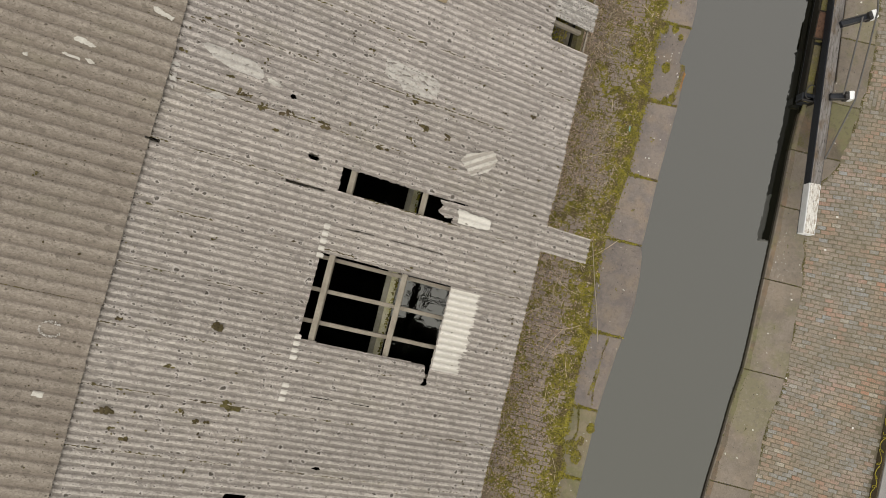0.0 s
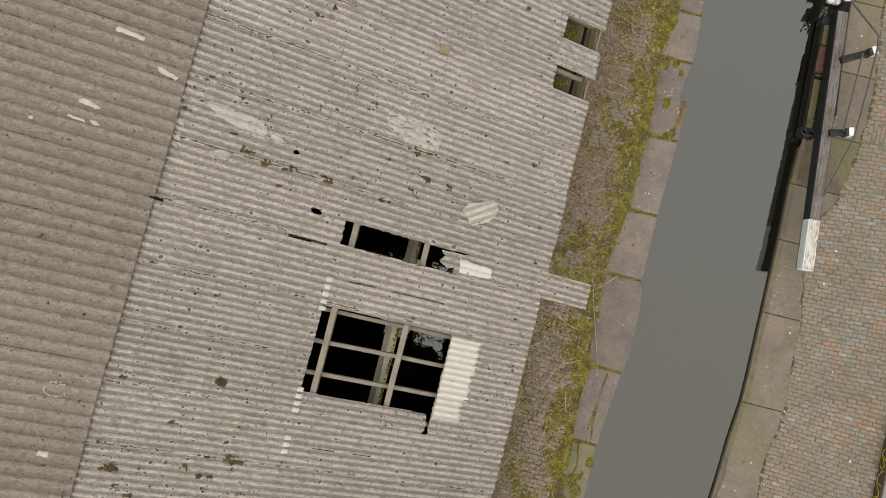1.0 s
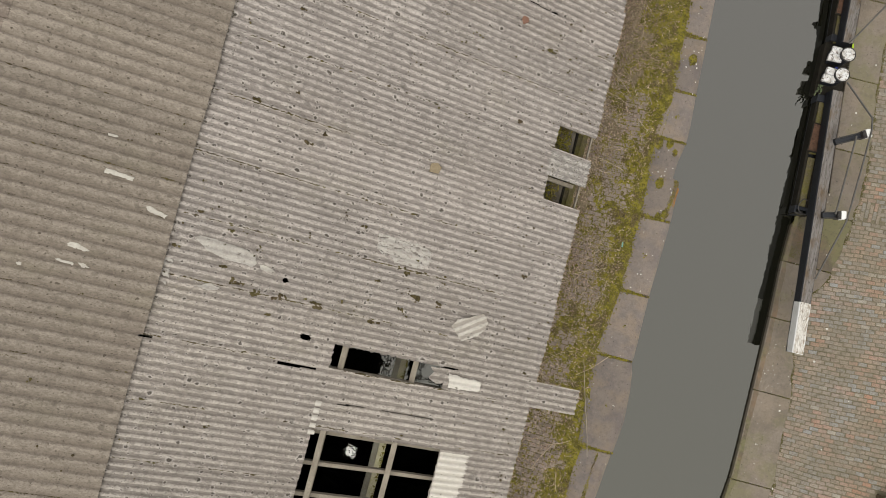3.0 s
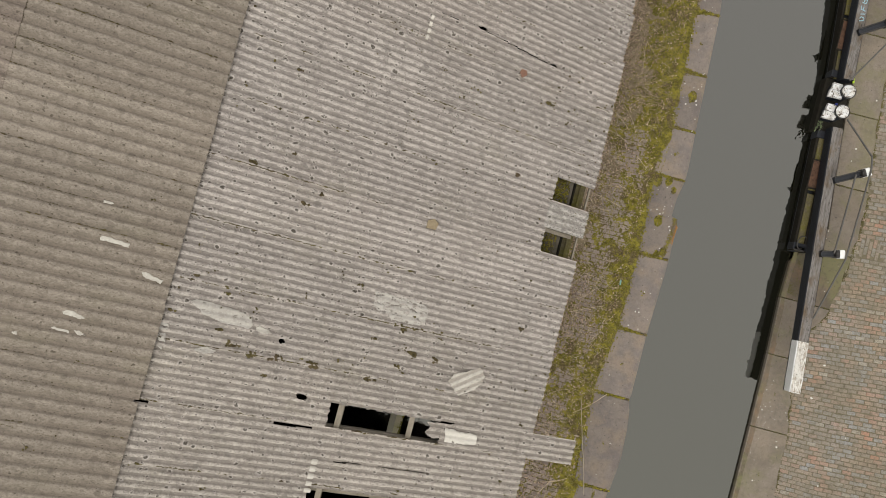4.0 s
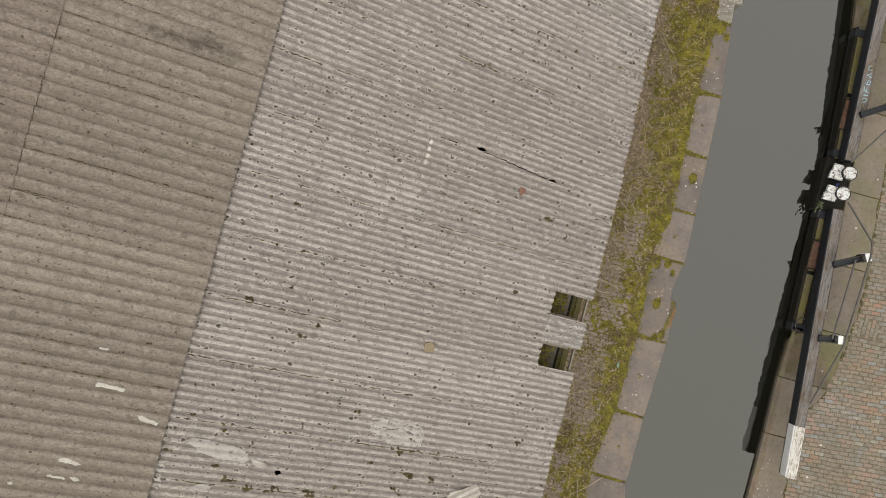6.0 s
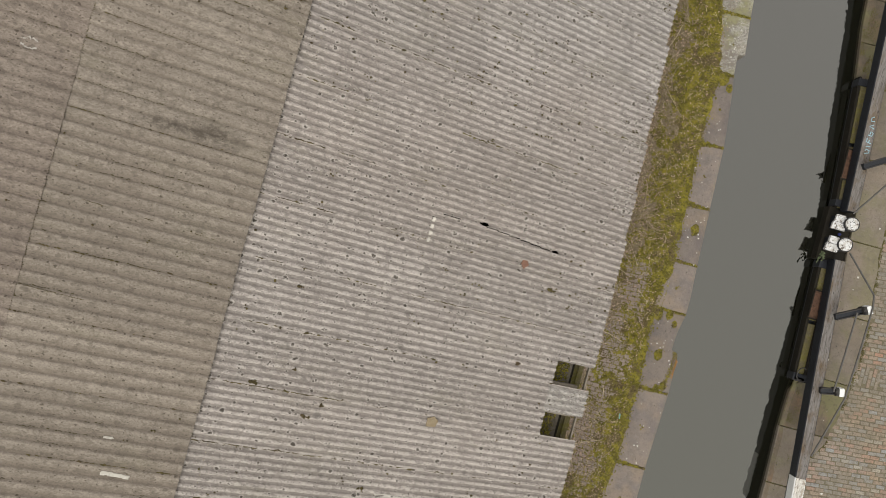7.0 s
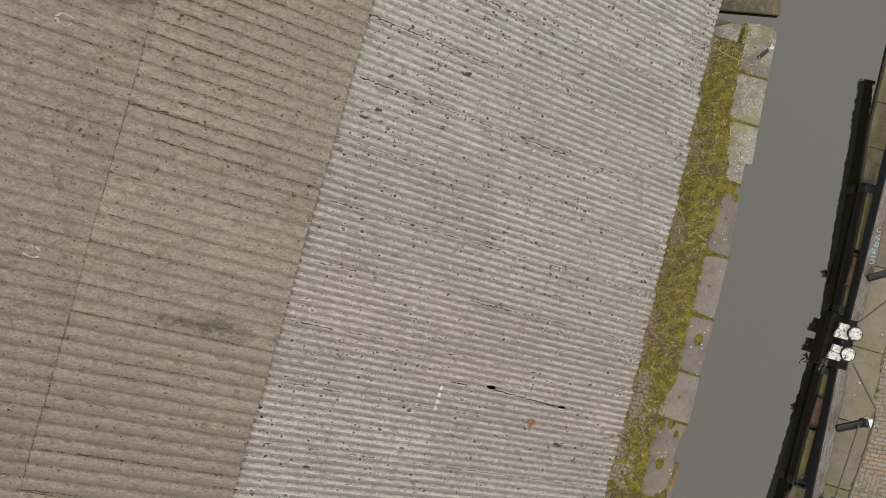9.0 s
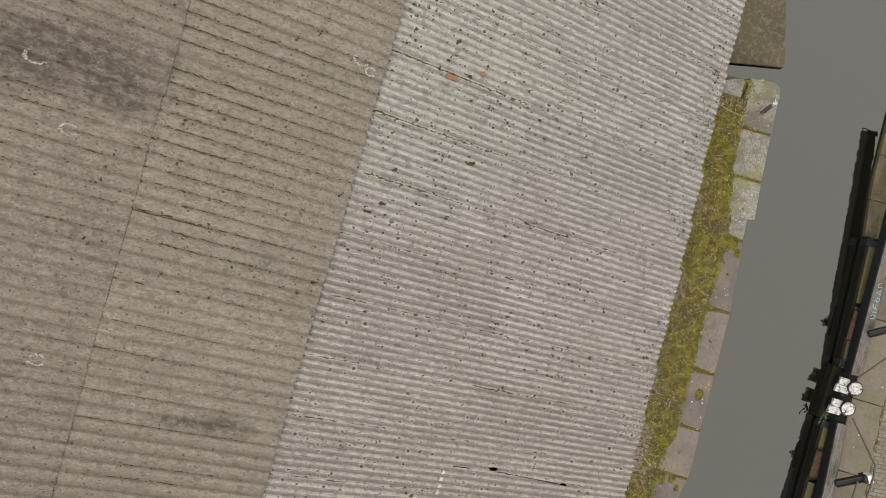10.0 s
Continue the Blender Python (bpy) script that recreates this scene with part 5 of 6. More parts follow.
def paddle_stand(name, foot, head, label):
    """A black bracket that carries a white-capped gear box out over the bank."""
    root = tagged(new(name), label, "gate fitting", group="white-capped gate fittings")
    f, h = Vector(foot), Vector(head)
    d = (h - f).normalized()
    s = Vector((0, 0, 1)).cross(d)
    part("bracket_arm", bar(f, h - d * 0.06, 0.16, 0.10, 0.01), M_BLACK, root)
    for sg in (-1, 1):
        part("side_bar", bar(f + s * sg * 0.07 + Vector((0, 0, 0.04)), h + s * sg * 0.07 + Vector((0, 0, 0.04)), 0.03, 0.06), M_IRON, root)
    bm = bmesh.new()
    box(bm, (-0.06, -0.10, -0.16), (0.14, 0.10, 0.10), 0.03)
    gear = part("gear_box", bm, M_IRON, root)
    gear.matrix_basis = Matrix.Translation(h) @ d.to_track_quat("X", "Z").to_matrix().to_4x4()
    for x in (-0.02, 0.0):
        for y in (-0.05, 0.05):
            bolt = bmesh.new()
            bmesh.ops.create_cone(bolt, cap_ends=True, segments=6, radius1=0.016, radius2=0.014, depth=0.03, matrix=Matrix.Translation((x - 0.02, y, 0.115)))
            part("bolt", bolt, M_IRON, gear)
    bm = bmesh.new()
    box(bm, (0.02, -0.11, -0.12), (0.15, 0.11, 0.115), 0.035)
    part("white_cap", bm, M_WHITE, gear, "white painted cap")
    part("leg", bar(h + Vector((0, 0, -0.1)), (h.x, h.y, BANK_Z), 0.06, 0.06), M_IRON, root)
    return root


paddle_stand("gate_paddle_stand", (7.88, 8.86, 0.10), (8.50, 9.20, 0.12), "black gate bracket with white-capped gear box")
paddle_stand("gate_paddle_stand", (8.00, 6.98, 0.08), (8.36, 7.06, 0.12), "small black gate bracket with white cap")
paddle_stand("gate_paddle_stand", (7.62, 12.72, 0.02), (8.22, 13.10, 0.08), "black gate bracket with white-capped gear box")


def rail(points, label):
    root = tagged(new("gate_handrail"), label, "handrail", group="gate handrails")
    pts = [Vector(p) for p in points]
    for a, b in zip(pts, pts[1:]):
        part("rod", tube([a, a.lerp(b, 0.5), b], 0.022, 8), M_RAIL, root)
    return root


rail([(7.98, 10.55, -0.20), (8.56, 9.62, 0.24), (8.60, 9.30, 0.26), (8.56, 8.3, 0.28), (8.50, 6.95, 0.28), (8.12, 5.35, 0.21)], "thin dark iron handrail along the gate")
rail([(8.30, 9.10, 0.2), (8.28, 8.3, 0.2), (8.24, 7.05, 0.2)], "thin dark iron rod between gate fittings")
rail([(7.80, 11.55, -0.20), (8.28, 12.55, 0.22), (8.30, 12.95, 0.26), (8.1, 14.4, 0.28), (7.75, 16.8, 0.26)], "thin dark iron handrail along the gate")

M_LEAF = mottled("sprig_leaf", (0.10, 0.12, 0.06), (0.07, 0.09, 0.05), (0.18, 0.20, 0.12), 6, 40)
sprig = tagged(new("weed_sprig"), "small grey-green weed growing from the gate post foot", "plant")
rng = random.Random(31)
for k in range(4):
    tip = Vector((7.46 + rng.uniform(-0.08, 0.10), 10.32 + rng.uniform(-0.2, 0.12), -0.50 + rng.uniform(-0.06, 0.04)))
    base = Vector((7.50, 10.42, -0.62))
    part("stem", tube([base, base.lerp(tip, 0.5) + Vector((0, 0, 0.05)), tip], 0.006, 5), M_LEAF, sprig)
    for j in range(6):
        c = base.lerp(tip, 0.35 + 0.13 * j)
        a = rng.uniform(0, 6.28)
        d, w = Vector((math.cos(a), math.sin(a), 0.3)) * 0.07, Vector((-math.sin(a), math.cos(a), 0)) * 0.02
        bm = bmesh.new()
        vs = [bm.verts.new(c), bm.verts.new(c + d * 0.5 + w), bm.verts.new(c + d), bm.verts.new(c + d * 0.5 - w)]
        bm.faces.new(vs)
        part("leaf", bm, M_LEAF, sprig)

# ---- iron hoop on the gate end ----
hoop = tagged(new("gate_hoop"), "bent dark iron hoop on the gate end", "gate fitting")
part("hoop_bar", tube([(7.78 + 0.11 * math.cos(a), 7.24 + 0.17 * math.sin(a), -0.52 + 0.05 * math.sin(a)) for a in [math.pi * (0.3 + 0.15 * k) for k in range(10)]], 0.016, 6), M_IRON, hoop)
part("foot_plate", prism([(7.66, 7.02), (7.94, 7.02), (7.94, 7.14), (7.66, 7.14)], -0.66, -0.60, 0.01), M_IRON, hoop)

# ---- litter caught by the gates ----
for u, v, z, col, word, pts in ((8.24, 11.86, BANK_Z + 0.022, (0.42, 0.62, 0.02), "lime green", [(-0.03, -0.12), (0.05, -0.10), (0.04, 0.11), (-0.03, 0.13)]),
                                (7.82, 11.02, -0.60, (0.03, 0.05, 0.32), "dark blue", [(-0.07, -0.04), (0.02, -0.07), (0.08, 0.0), (0.03, 0.07), (-0.05, 0.06)]),
                                (8.30, 9.70, BANK_Z + 0.022, (0.55, 0.05, 0.03), "bright red", [(-0.04, -0.06), (0.04, -0.04), (0.03, 0.06), (-0.03, 0.05)]),
                                (3.34, 5.0, 0.03, (0.20, 0.42, 0.36), "pale turquoise", [(-0.03, -0.10), (0.02, -0.12), (0.05, 0.08), (-0.01, 0.12)])):
    plastic = mottled("plastic_" + word.split()[-1], col, tuple(0.7 * x for x in col), tuple(min(1, 1.3 * x) for x in col), 12, 50, 0.5)
    bm = prism([(0.6 * x, 0.6 * y) for x, y in pts], 0.0, 0.018, 0.004)
    bmesh.ops.transform(bm, matrix=pose(u, v, z, 4, -5, 12), verts=bm.verts)
    tagged(link_bm("plastic_scrap", bm, plastic), "crumpled scrap of " + word + " plastic litter", "litter")

# ---- floating deck at the dock mouth ----
deck = tagged(new("dock_pontoon"), "brown stained steel deck floating at the dock mouth", "pontoon")
part("deck_plate", prism([(1.12, 18.33), (3.99, 18.89), (2.81, 23.16), (-0.03, 22.63)], -0.93, -0.85, 0.006), M_PLATE, deck)
part("hull", prism([(1.25, 18.48), (3.85, 18.98), (2.72, 23.0), (0.1, 22.5)], -1.4, -0.93), M_BLACK, deck)

# ---- low wall at the edge of the paving ----
M_WALLFACE = mottled("dirty_wall_face", (0.10, 0.080, 0.050), (0.075, 0.06, 0.038), (0.13, 0.105, 0.07), 3, 30)
low = tagged(new("low_wall"), "low concrete wall with yellow scrawl on its dark face", "wall")
bm = prism([(11.55, -9.0), (11.95, -9.0), (11.95, 0.45), (11.55, 0.45)], BANK_Z - 0.1, -0.62, 0.02)
part("wall_core", bm, M_WALLFACE, low)
bm = bmesh.new()
box(bm, (11.57, -9.02, -0.62), (12.0, 0.47, -0.57), 0.01)
part("capstone", bm, M_CAP, low, "pale grey capstone")
M_YELLOW = mottled("yellow_spray_paint", (0.42, 0.36, 0.05), (0.36, 0.31, 0.05), (0.3, 0.26, 0.06), 6, 40)
for i, (v0, v1, tall) in enumerate(((-3.0, -2.35, 0.085), (-2.3, -1.75, 0.07), (-1.7, -0.95, 0.09), (-0.85, -0.35, 0.07))):
    pts = []
    for k in range(33):
        f = k / 32
        pts.append((11.545, v0 + (v1 - v0) * f + 0.10 * math.sin(4.4 * math.pi * f + i), -0.76 + tall * math.sin(6.2 * math.pi * f + 1.3 * i) + 0.02 * math.sin(17 * f)))
    part("scrawl", tube(pts, 0.010, 5), M_YELLOW, low, "yellow cursive scrawl")

# ============ loose pieces and growth on the roof ============
def conform(name, outline, material, kind="grey", lift=0.012, label="", category="", worn=9.0):
    """A thin flake of sheet that follows the corrugations under it."""
    us, vs = [p[0] for p in outline], [p[1] for p in outline]
    step = 0.012
    verts, faces, index = [], [], {}
    nu, nv = int((max(us) - min(us)) / step) + 1, int((max(vs) - min(vs)) / step) + 1

    def vert(i, j):
        if (i, j) not in index:
            u, v = min(us) + i * step, min(vs) + j * step
            index[i, j] = len(verts)
            verts.append((u, v, roof_z(u) + (grey_wave(v) if kind == "grey" else profile(v - 0.52, "brown")) + lift))
        return index[i, j]
    for i in range(nu):
        for j in range(nv):
            u, v = min(us) + (i + 0.5) * step, min(vs) + (j + 0.5) * step
            if inside(outline, u, v) and noise.noise(Vector((u * 11, v * 26, 3.0))) + 0.5 * noise.noise(Vector((u * 40, v * 60, 1.0))) > -worn:
                faces.append((vert(i, j), vert(i + 1, j), vert(i + 1, j + 1), vert(i, j + 1)))
    ob = from_lists(name, verts, faces, material, None, "", True)
    sol = ob.modifiers.new("thick", "SOLIDIFY")
    sol.thickness, sol.offset = 0.004, 1
    return tagged(ob, label, category, "flakes on the roof")


M_DROP = mottled("dried_droppings", (0.62, 0.60, 0.55), (0.5, 0.48, 0.43), (0.7, 0.68, 0.64), 9, 50)
M_FLAKE = mottled("pale_flake", (0.440, 0.415, 0.380), (0.35, 0.325, 0.296), (0.52, 0.495, 0.455), 7, 30, 0.9)
M_CHIP = mottled("white_chip", (0.50, 0.475, 0.425), (0.38, 0.35, 0.31), (0.56, 0.54, 0.49), 14, 50, 0.9)
FLAKE = "pale flaked patch of bare cement sheet"
conform("cement_flake", ragged_outline([(-4.59, 2.71), (-4.53, 2.76), (-4.39, 2.76), (-3.90, 2.72), (-3.73, 2.65), (-3.68, 2.55), (-3.72, 2.48), (-4.13, 2.49), (-4.37, 2.56), (-4.52, 2.64)], 0.012), M_FLAKE, lift=0.004, worn=0.55, label=FLAKE, category="flake")
conform("cement_flake", ragged_outline([(-4.40, 1.99), (-4.24, 2.08), (-4.10, 2.04), (-4.11, 1.99), (-4.24, 1.96)], 0.008), M_FLAKE, lift=0.004, worn=0.6, label=FLAKE, category="flake")
conform("cement_flake", ragged_outline([(-3.64, 2.54), (-3.57, 2.545), (-3.43, 2.51), (-3.38, 2.47), (-3.50, 2.44), (-3.61, 2.48)], 0.005), M_CHIP, lift=0.014, label="white chip of cement sheet", category="flake")
conform("cement_flake", ragged_outline([(-2.02, 3.51), (-1.89, 3.53), (-1.34, 3.52), (-1.13, 3.48), (-1.05, 3.38), (-1.04, 3.25), (-1.14, 3.12), (-1.63, 3.10), (-1.72, 3.18), (-1.80, 3.18), (-1.96, 3.25)], 0.012), M_FLAKE, lift=0.004, worn=0.22, label=FLAKE, category="flake")
for pts in ([(-4.93, 2.32), (-4.80, 2.31), (-4.79, 2.23), (-4.90, 2.20)], [(-4.90, 2.15), (-4.80, 2.17), (-4.77, 2.02), (-4.87, 2.03)], [(-4.85, 1.96), (-4.78, 1.97), (-4.80, 1.90)]):
    conform("cement_flake", ragged_outline(pts, 0.012, 0.03), M_FLAKE, lift=0.008, worn=0.3, label=FLAKE, category="flake")
conform("cement_flake", ragged_outline([(-0.23, 1.43), (0.10, 1.40), (0.37, 1.40), (0.39, 1.22), (0.1, 1.18), (-0.19, 1.18)], 0.012), M_CLEAN, lift=0.022, label="white broken strip of cement sheet", category="flake")
for pts in ([(-5.92, 3.31), (-5.55, 3.30), (-5.53, 3.36), (-5.91, 3.38)], [(-5.30, 2.98), (-5.24, 3.0), (-5.0, 2.93), (-5.02, 2.88), (-5.26, 2.92)],
            [(-6.12, 2.19), (-6.06, 2.23), (-5.93, 2.20), (-5.80, 2.14), (-5.90, 2.13), (-6.02, 2.14), (-6.10, 2.15)], [(-5.92, 1.95), (-5.82, 1.97), (-5.76, 1.91), (-5.88, 1.89)],
            [(-6.2, 1.945), (-5.98, 1.925), (-5.98, 1.895), (-6.2, 1.915)], [(-5.80, 1.77), (-5.76, 1.77), (-5.73, 1.71), (-5.77, 1.71)], [(-5.13, 2.0), (-5.03, 2.04), (-5.05, 1.95)],
            [(-6.64, 1.77), (-6.58, 1.79), (-6.58, 1.73), (-6.63, 1.73)], [(-6.01, 3.885), (-5.88, 3.88), (-5.89, 3.855), (-6.0, 3.855)],
            [(-5.42, -2.82), (-5.28, -2.82), (-5.28, -2.9), (-5.42, -2.9)]):
    conform("cement_flake", ragged_outline(pts, 0.007, 0.04), M_CHIP, "brown", 0.046, "white chip of broken sheet lying on the roof", "flake")

FRAG_TURN = radians(33)
frag_outline = []
for fu, fv in ((-0.40, 2.27), (-0.33, 2.42), (-0.10, 2.50), (0.11, 2.62), (0.23, 2.49), (0.22, 2.36), (0.09, 2.19), (-0.17, 2.05), (-0.25, 2.12)):
    fx, fy = (fu + 0.07) * 1.084, fv - 2.33
    frag_outline.append((0.38 + fx * math.cos(FRAG_TURN) + fy * math.sin(FRAG_TURN), 0.31 - fx * math.sin(FRAG_TURN) + fy * math.cos(FRAG_TURN)))
frag_outline = ragged_outline(frag_outline, 0.008, 0.03)
frag_me = sheet_mesh("sheet_fragment", "grey", 0.76, 0.62, 52, lambda x, y: inside(frag_outline, x, y), 0.0, 3)
frag_me.materials.append(M_FRAGMENT)
frag = new("sheet_fragment", frag_me)
frag.matrix_basis = pose(-0.07, 2.33, roof_z(-0.07) + 0.034, 0, 22.7, 0) @ pose(0, 0, 0, 0, 0, 33) @ Matrix.Translation((-0.38, -0.31, 0))
tagged(frag, "broken pale piece of corrugated sheet lying on roof", "sheet fragment")
M_OCHRE = mottled("ochre_moss", (0.29, 0.235, 0.155), (0.235, 0.185, 0.12), (0.35, 0.29, 0.20), 9, 40)
M_BRICKBIT = mottled("red_brick_piece", (0.22, 0.12, 0.085), (0.18, 0.10, 0.075), (0.27, 0.16, 0.11), 9, 40)
M_ORANGE = mottled("orange_brick_piece", (0.32, 0.165, 0.085), (0.27, 0.14, 0.075), (0.36, 0.20, 0.11), 9, 40)


def rubble(name, u, v, pts, h, material, turn, label, category):
    bm = prism(pts, 0.0, h, 0.008)
    bmesh.ops.transform(bm, matrix=pose(u, v, roof_z(u) + 0.012, 0, 22.7, turn), verts=bm.verts)
    return tagged(link_bm(name, bm, material), label, category)


rubble("dried_moss_pad", -1.39, 4.88, [(-0.10, -0.07), (0.07, -0.09), (0.12, 0.02), (0.04, 0.10), (-0.08, 0.07)], 0.03, M_OCHRE, 10, "ochre pad of dried moss on the roof", "moss")
rubble("tile_piece", -0.51, 7.98, [(-0.06, -0.08), (0.06, -0.05), (0.07, 0.06), (-0.01, 0.09), (-0.07, 0.02)], 0.025, M_BRICKBIT, 30, "piece of dull red tile on the roof", "tile")
rubble("brick_piece", -3.95, 14.5, [(-0.10, -0.035), (0.09, -0.04), (0.10, 0.025), (-0.08, 0.035)], 0.05, M_ORANGE, 5, "broken orange brick piece on the roof", "brick")
rubble("brick_piece", -3.50, 14.72, [(-0.04, -0.03), (0.04, -0.03), (0.03, 0.03), (-0.03, 0.04)], 0.03, M_ORANGE, 40, "small orange brick chip on the roof", "brick")
rng = random.Random(21)
rings = []
for cu, cv, cr in ((-5.24, 14.24, 0.10), (-5.08, 14.12, 0.07), (-8.42, 12.07, 0.09), (-8.95, 12.85, 0.12), (-8.09, 9.02, 0.09), (-5.42, -1.93, 0.13), (-8.0, 14.9, 0.14)):
    for k in range(100):
        a = rng.uniform(0.6, 5.9)
        r = cr * rng.gauss(1, 0.09)
        lift = 0.064 if cu < EDGE_U else 0.02
        rings.append((cu + r * math.cos(a), cv + r * 0.8 * math.sin(a), roof_z(cu + r * math.cos(a)) + lift - 0.012, rng.uniform(0.005, 0.011), 0.003))
for k in range(3200):
    v = rng.uniform(9.5, 18.3)
    u = interp(EAVE, v) - 0.06 - abs(rng.gauss(0, 0.30))
    if noise.noise(Vector((u * 2.2, v * 1.6, 1.0))) > 0.12:
        rings.append((u, v, roof_z(u) + 0.002 + 0.010 * rng.random(), rng.uniform(0.004, 0.013), 0.005))
lump_mesh("lichen_ring", rings, M_FLAKE, "pale rings and blotches of lichen on the roof", "lichen", 3)
specks = [(9.32, 4.30), (8.62, 2.83), (9.19, 3.38), (8.89, -0.11), (8.6, 1.9), (8.0, 2.75), (10.81, -0.93), (8.2, 0.9), (8.35, -1.6), (8.97, 11.5), (8.75, 10.1), (8.7, 9.75), (8.85, 6.2), (9.9, 1.2), (10.3, 2.6)]
drops = [(u, v, BANK_Z + (0.022 if u < interp(R_IN, v) else 0.0), rng.uniform(0.015, 0.035), 0.006) for u, v in specks]
for k in range(45):
    v = rng.gauss(2.6, 0.9)
    drops.append((interp(R_OUT, v) + 0.08 + abs(rng.gauss(0, 0.25)), v, BANK_Z + 0.022, rng.uniform(0.006, 0.016), 0.004))
for k in range(120):
    v = rng.choice((-3.1, 1.2, 4.4, 6.9, 8.8, 9.9, 12.4, 15.0)) + rng.gauss(0, 0.45)
    drops.append((interp(COPING_OUT, v) - abs(rng.gauss(0, 0.35)) - 0.05, v, 0.004, rng.uniform(0.006, 0.02), 0.004))
for k in range(9):
    drops.append((3.66 + rng.gauss(0, 0.025), 17.63 + rng.gauss(0, 0.025), 0.006, rng.uniform(0.02, 0.04), 0.008))
lump_mesh("bird_droppings", drops, M_DROP, "white bird droppings on the stone edges", "droppings", 6)


COURSES = ((0.49, 1.30, 0.0, "grey"), (-2.2, 0.45, 0.0, "grey"), (EDGE_U, -2.27, 0.0, "grey"), (-7.55, EDGE_U, 0.52, "brown"), (-10.2, -7.55, 0.128, "brown"))


def off_openings(out):
    return [o for o in out if o[0] < interp(EAVE, o[1]) - 0.06 and not any(inside(p, o[0], o[1]) for p in OPENINGS)]


# laps that have filled with moss: (lap, from u, to u, how full)
FULL_LAPS = ((3.05, -4.9, 0.3, 0.42), (2.09, -4.2, -0.3, 0.30), (-2.60, -3.4, 0.35, 0.40), (-3.51, -3.1, -0.9, 0.15), (-4.42, -4.8, -2.3, 0.30), (12.69, -4.95, -0.3, 0.40), (13.62, -4.95, -2.6, 0.45),
             (11.73, -4.6, -2.2, 0.35), (14.56, -4.9, -3.0, 0.40), (9.83, -2.2, 0.6, 0.25), (8.88, -4.9, 0.4, 0.22), (5.97, -4.0, -2.3, 0.30), (4.99, -4.6, -2.3, 0.35), (4.02, -4.9, -3.0, 0.35))


def lap_marks(seed):
    """Moss in the side laps between the sheets, and their drawn shade, in broken lines."""
    rng = random.Random(seed)
    out = []
    for u0, u1, ph, kind in COURSES:
        lines = LAPS if kind == "grey" else even_laps(ph)
        for v in lines:
            if not -7 < v < 19:
                continue
            strength = rng.uniform(-0.12, 0.18) if kind == "grey" else rng.choice((-0.5, -0.2, 0.0, 0.1))
            u = u0
            while u < u1:
                u += rng.uniform(0.010, 0.030)
                full = strength + sum(f for w, a, b_, f in FULL_LAPS if kind == "grey" and abs(w - v) < 0.01 and a < u < b_)
                if noise.noise(Vector((u * 2.1, v * 3.7, 2.0))) * 0.8 + 0.75 * noise.noise(Vector((u * 9.0, v * 3.7, 5.0))) + full > 0.02:
                    fat = 0.9 + (1.3 * rng.random() ** 2 if rng.random() < 0.45 else 0.0) + 1.1 * max(0.0, full - 0.2) * rng.random()
                    lift = 0.010 if kind == "grey" else 0.030
                    out.append((u, v - 0.006 + rng.gauss(0.0, 0.004) * fat, roof_z(u) + lift + rng.uniform(-0.004, 0.003), fat * rng.uniform(0.006, 0.0135), rng.uniform(0.005, 0.010)))
    for k in range(26):
        u, v = 0.10 + rng.gauss(0, 0.05), 7.67 + rng.gauss(0, 0.035)
        out.append((u, v, roof_z(u) + 0.006, rng.uniform(0.010, 0.022), rng.uniform(0.012, 0.026)))
    # narrow splits and laps in the brown sheets, drawn as dark lines: from (u, v) to (u, v)
    for ua, va, ub, vb in ((-7.5, 11.27, -5.55, 11.29), (-6.6, 0.47, -5.1, 0.30), (-7.5, 5.80, -6.7, 5.76), (-7.3, 7.16, -5.3, 7.05), (-6.3, 12.02, -5.1, 12.05), (-7.4, 9.75, -5.4, 9.70)):
        u = ua
        while u < ub:
            u += rng.uniform(0.006, 0.016)
            if noise.noise(Vector((u * 3.0, va * 3.7, 8.0))) > -0.22:
                v = va + (vb - va) * (u - ua) / (ub - ua)
                form = "worn" if v > 7.4 else "brown"
                out.append((u, v + rng.gauss(0, 0.003), roof_z(u) + 0.040 + profile(v - 0.52, form) - 0.002, rng.uniform(0.004, 0.009), rng.uniform(0.004, 0.008)))
    return off_openings(out)


def clump_growth(count, seed):
    rng = random.Random(seed)
    out = []
    for _ in range(count):
        u, v = rng.uniform(-9.5, 1.2), rng.uniform(-7, 19)
        far = max(0.0, min(1.0, (v - 9.5) / 3.0)) * max(0.0, min(1.0, (-0.8 - u) / 2.5))
        if rng.random() > 0.10 + 0.75 * far + 0.7 * noise.noise(Vector((u * 0.5, v * 0.5, 5.0))):
            continue
        if rng.random() < 0.10:
            u = interp(EAVE, v) - abs(rng.gauss(0, 0.25)) - 0.04
        if u < EDGE_U and rng.random() < 0.55:
            continue
        lift = 0.042 if u < EDGE_U else grey_wave(v) - 0.003
        for _ in range(rng.choice((1, 1, 1, 1, 2, 5))):
            out.append((u + rng.gauss(0, 0.06), v + rng.gauss(0, 0.03), roof_z(u) + lift, rng.uniform(0.006, 0.021), rng.uniform(0.008, 0.018)))
    return off_openings(out)


# moss on the tie beam under the openings
rng = random.Random(31)
growth = []
for k in range(900):
    v = rng.uniform(-5.0, 3.0)
    if noise.noise(Vector((1.0, v * 2.3, 4.0))) > -0.15 or rng.random() < 0.2:
        growth.append((-1.022 - abs(rng.gauss(0, 0.022)), v, 3.886, rng.uniform(0.006, 0.020), rng.uniform(0.006, 0.014)))
lump_mesh("beam_moss", growth, M_MOSS, "green moss along the edge of the tie beam", "moss", 32)

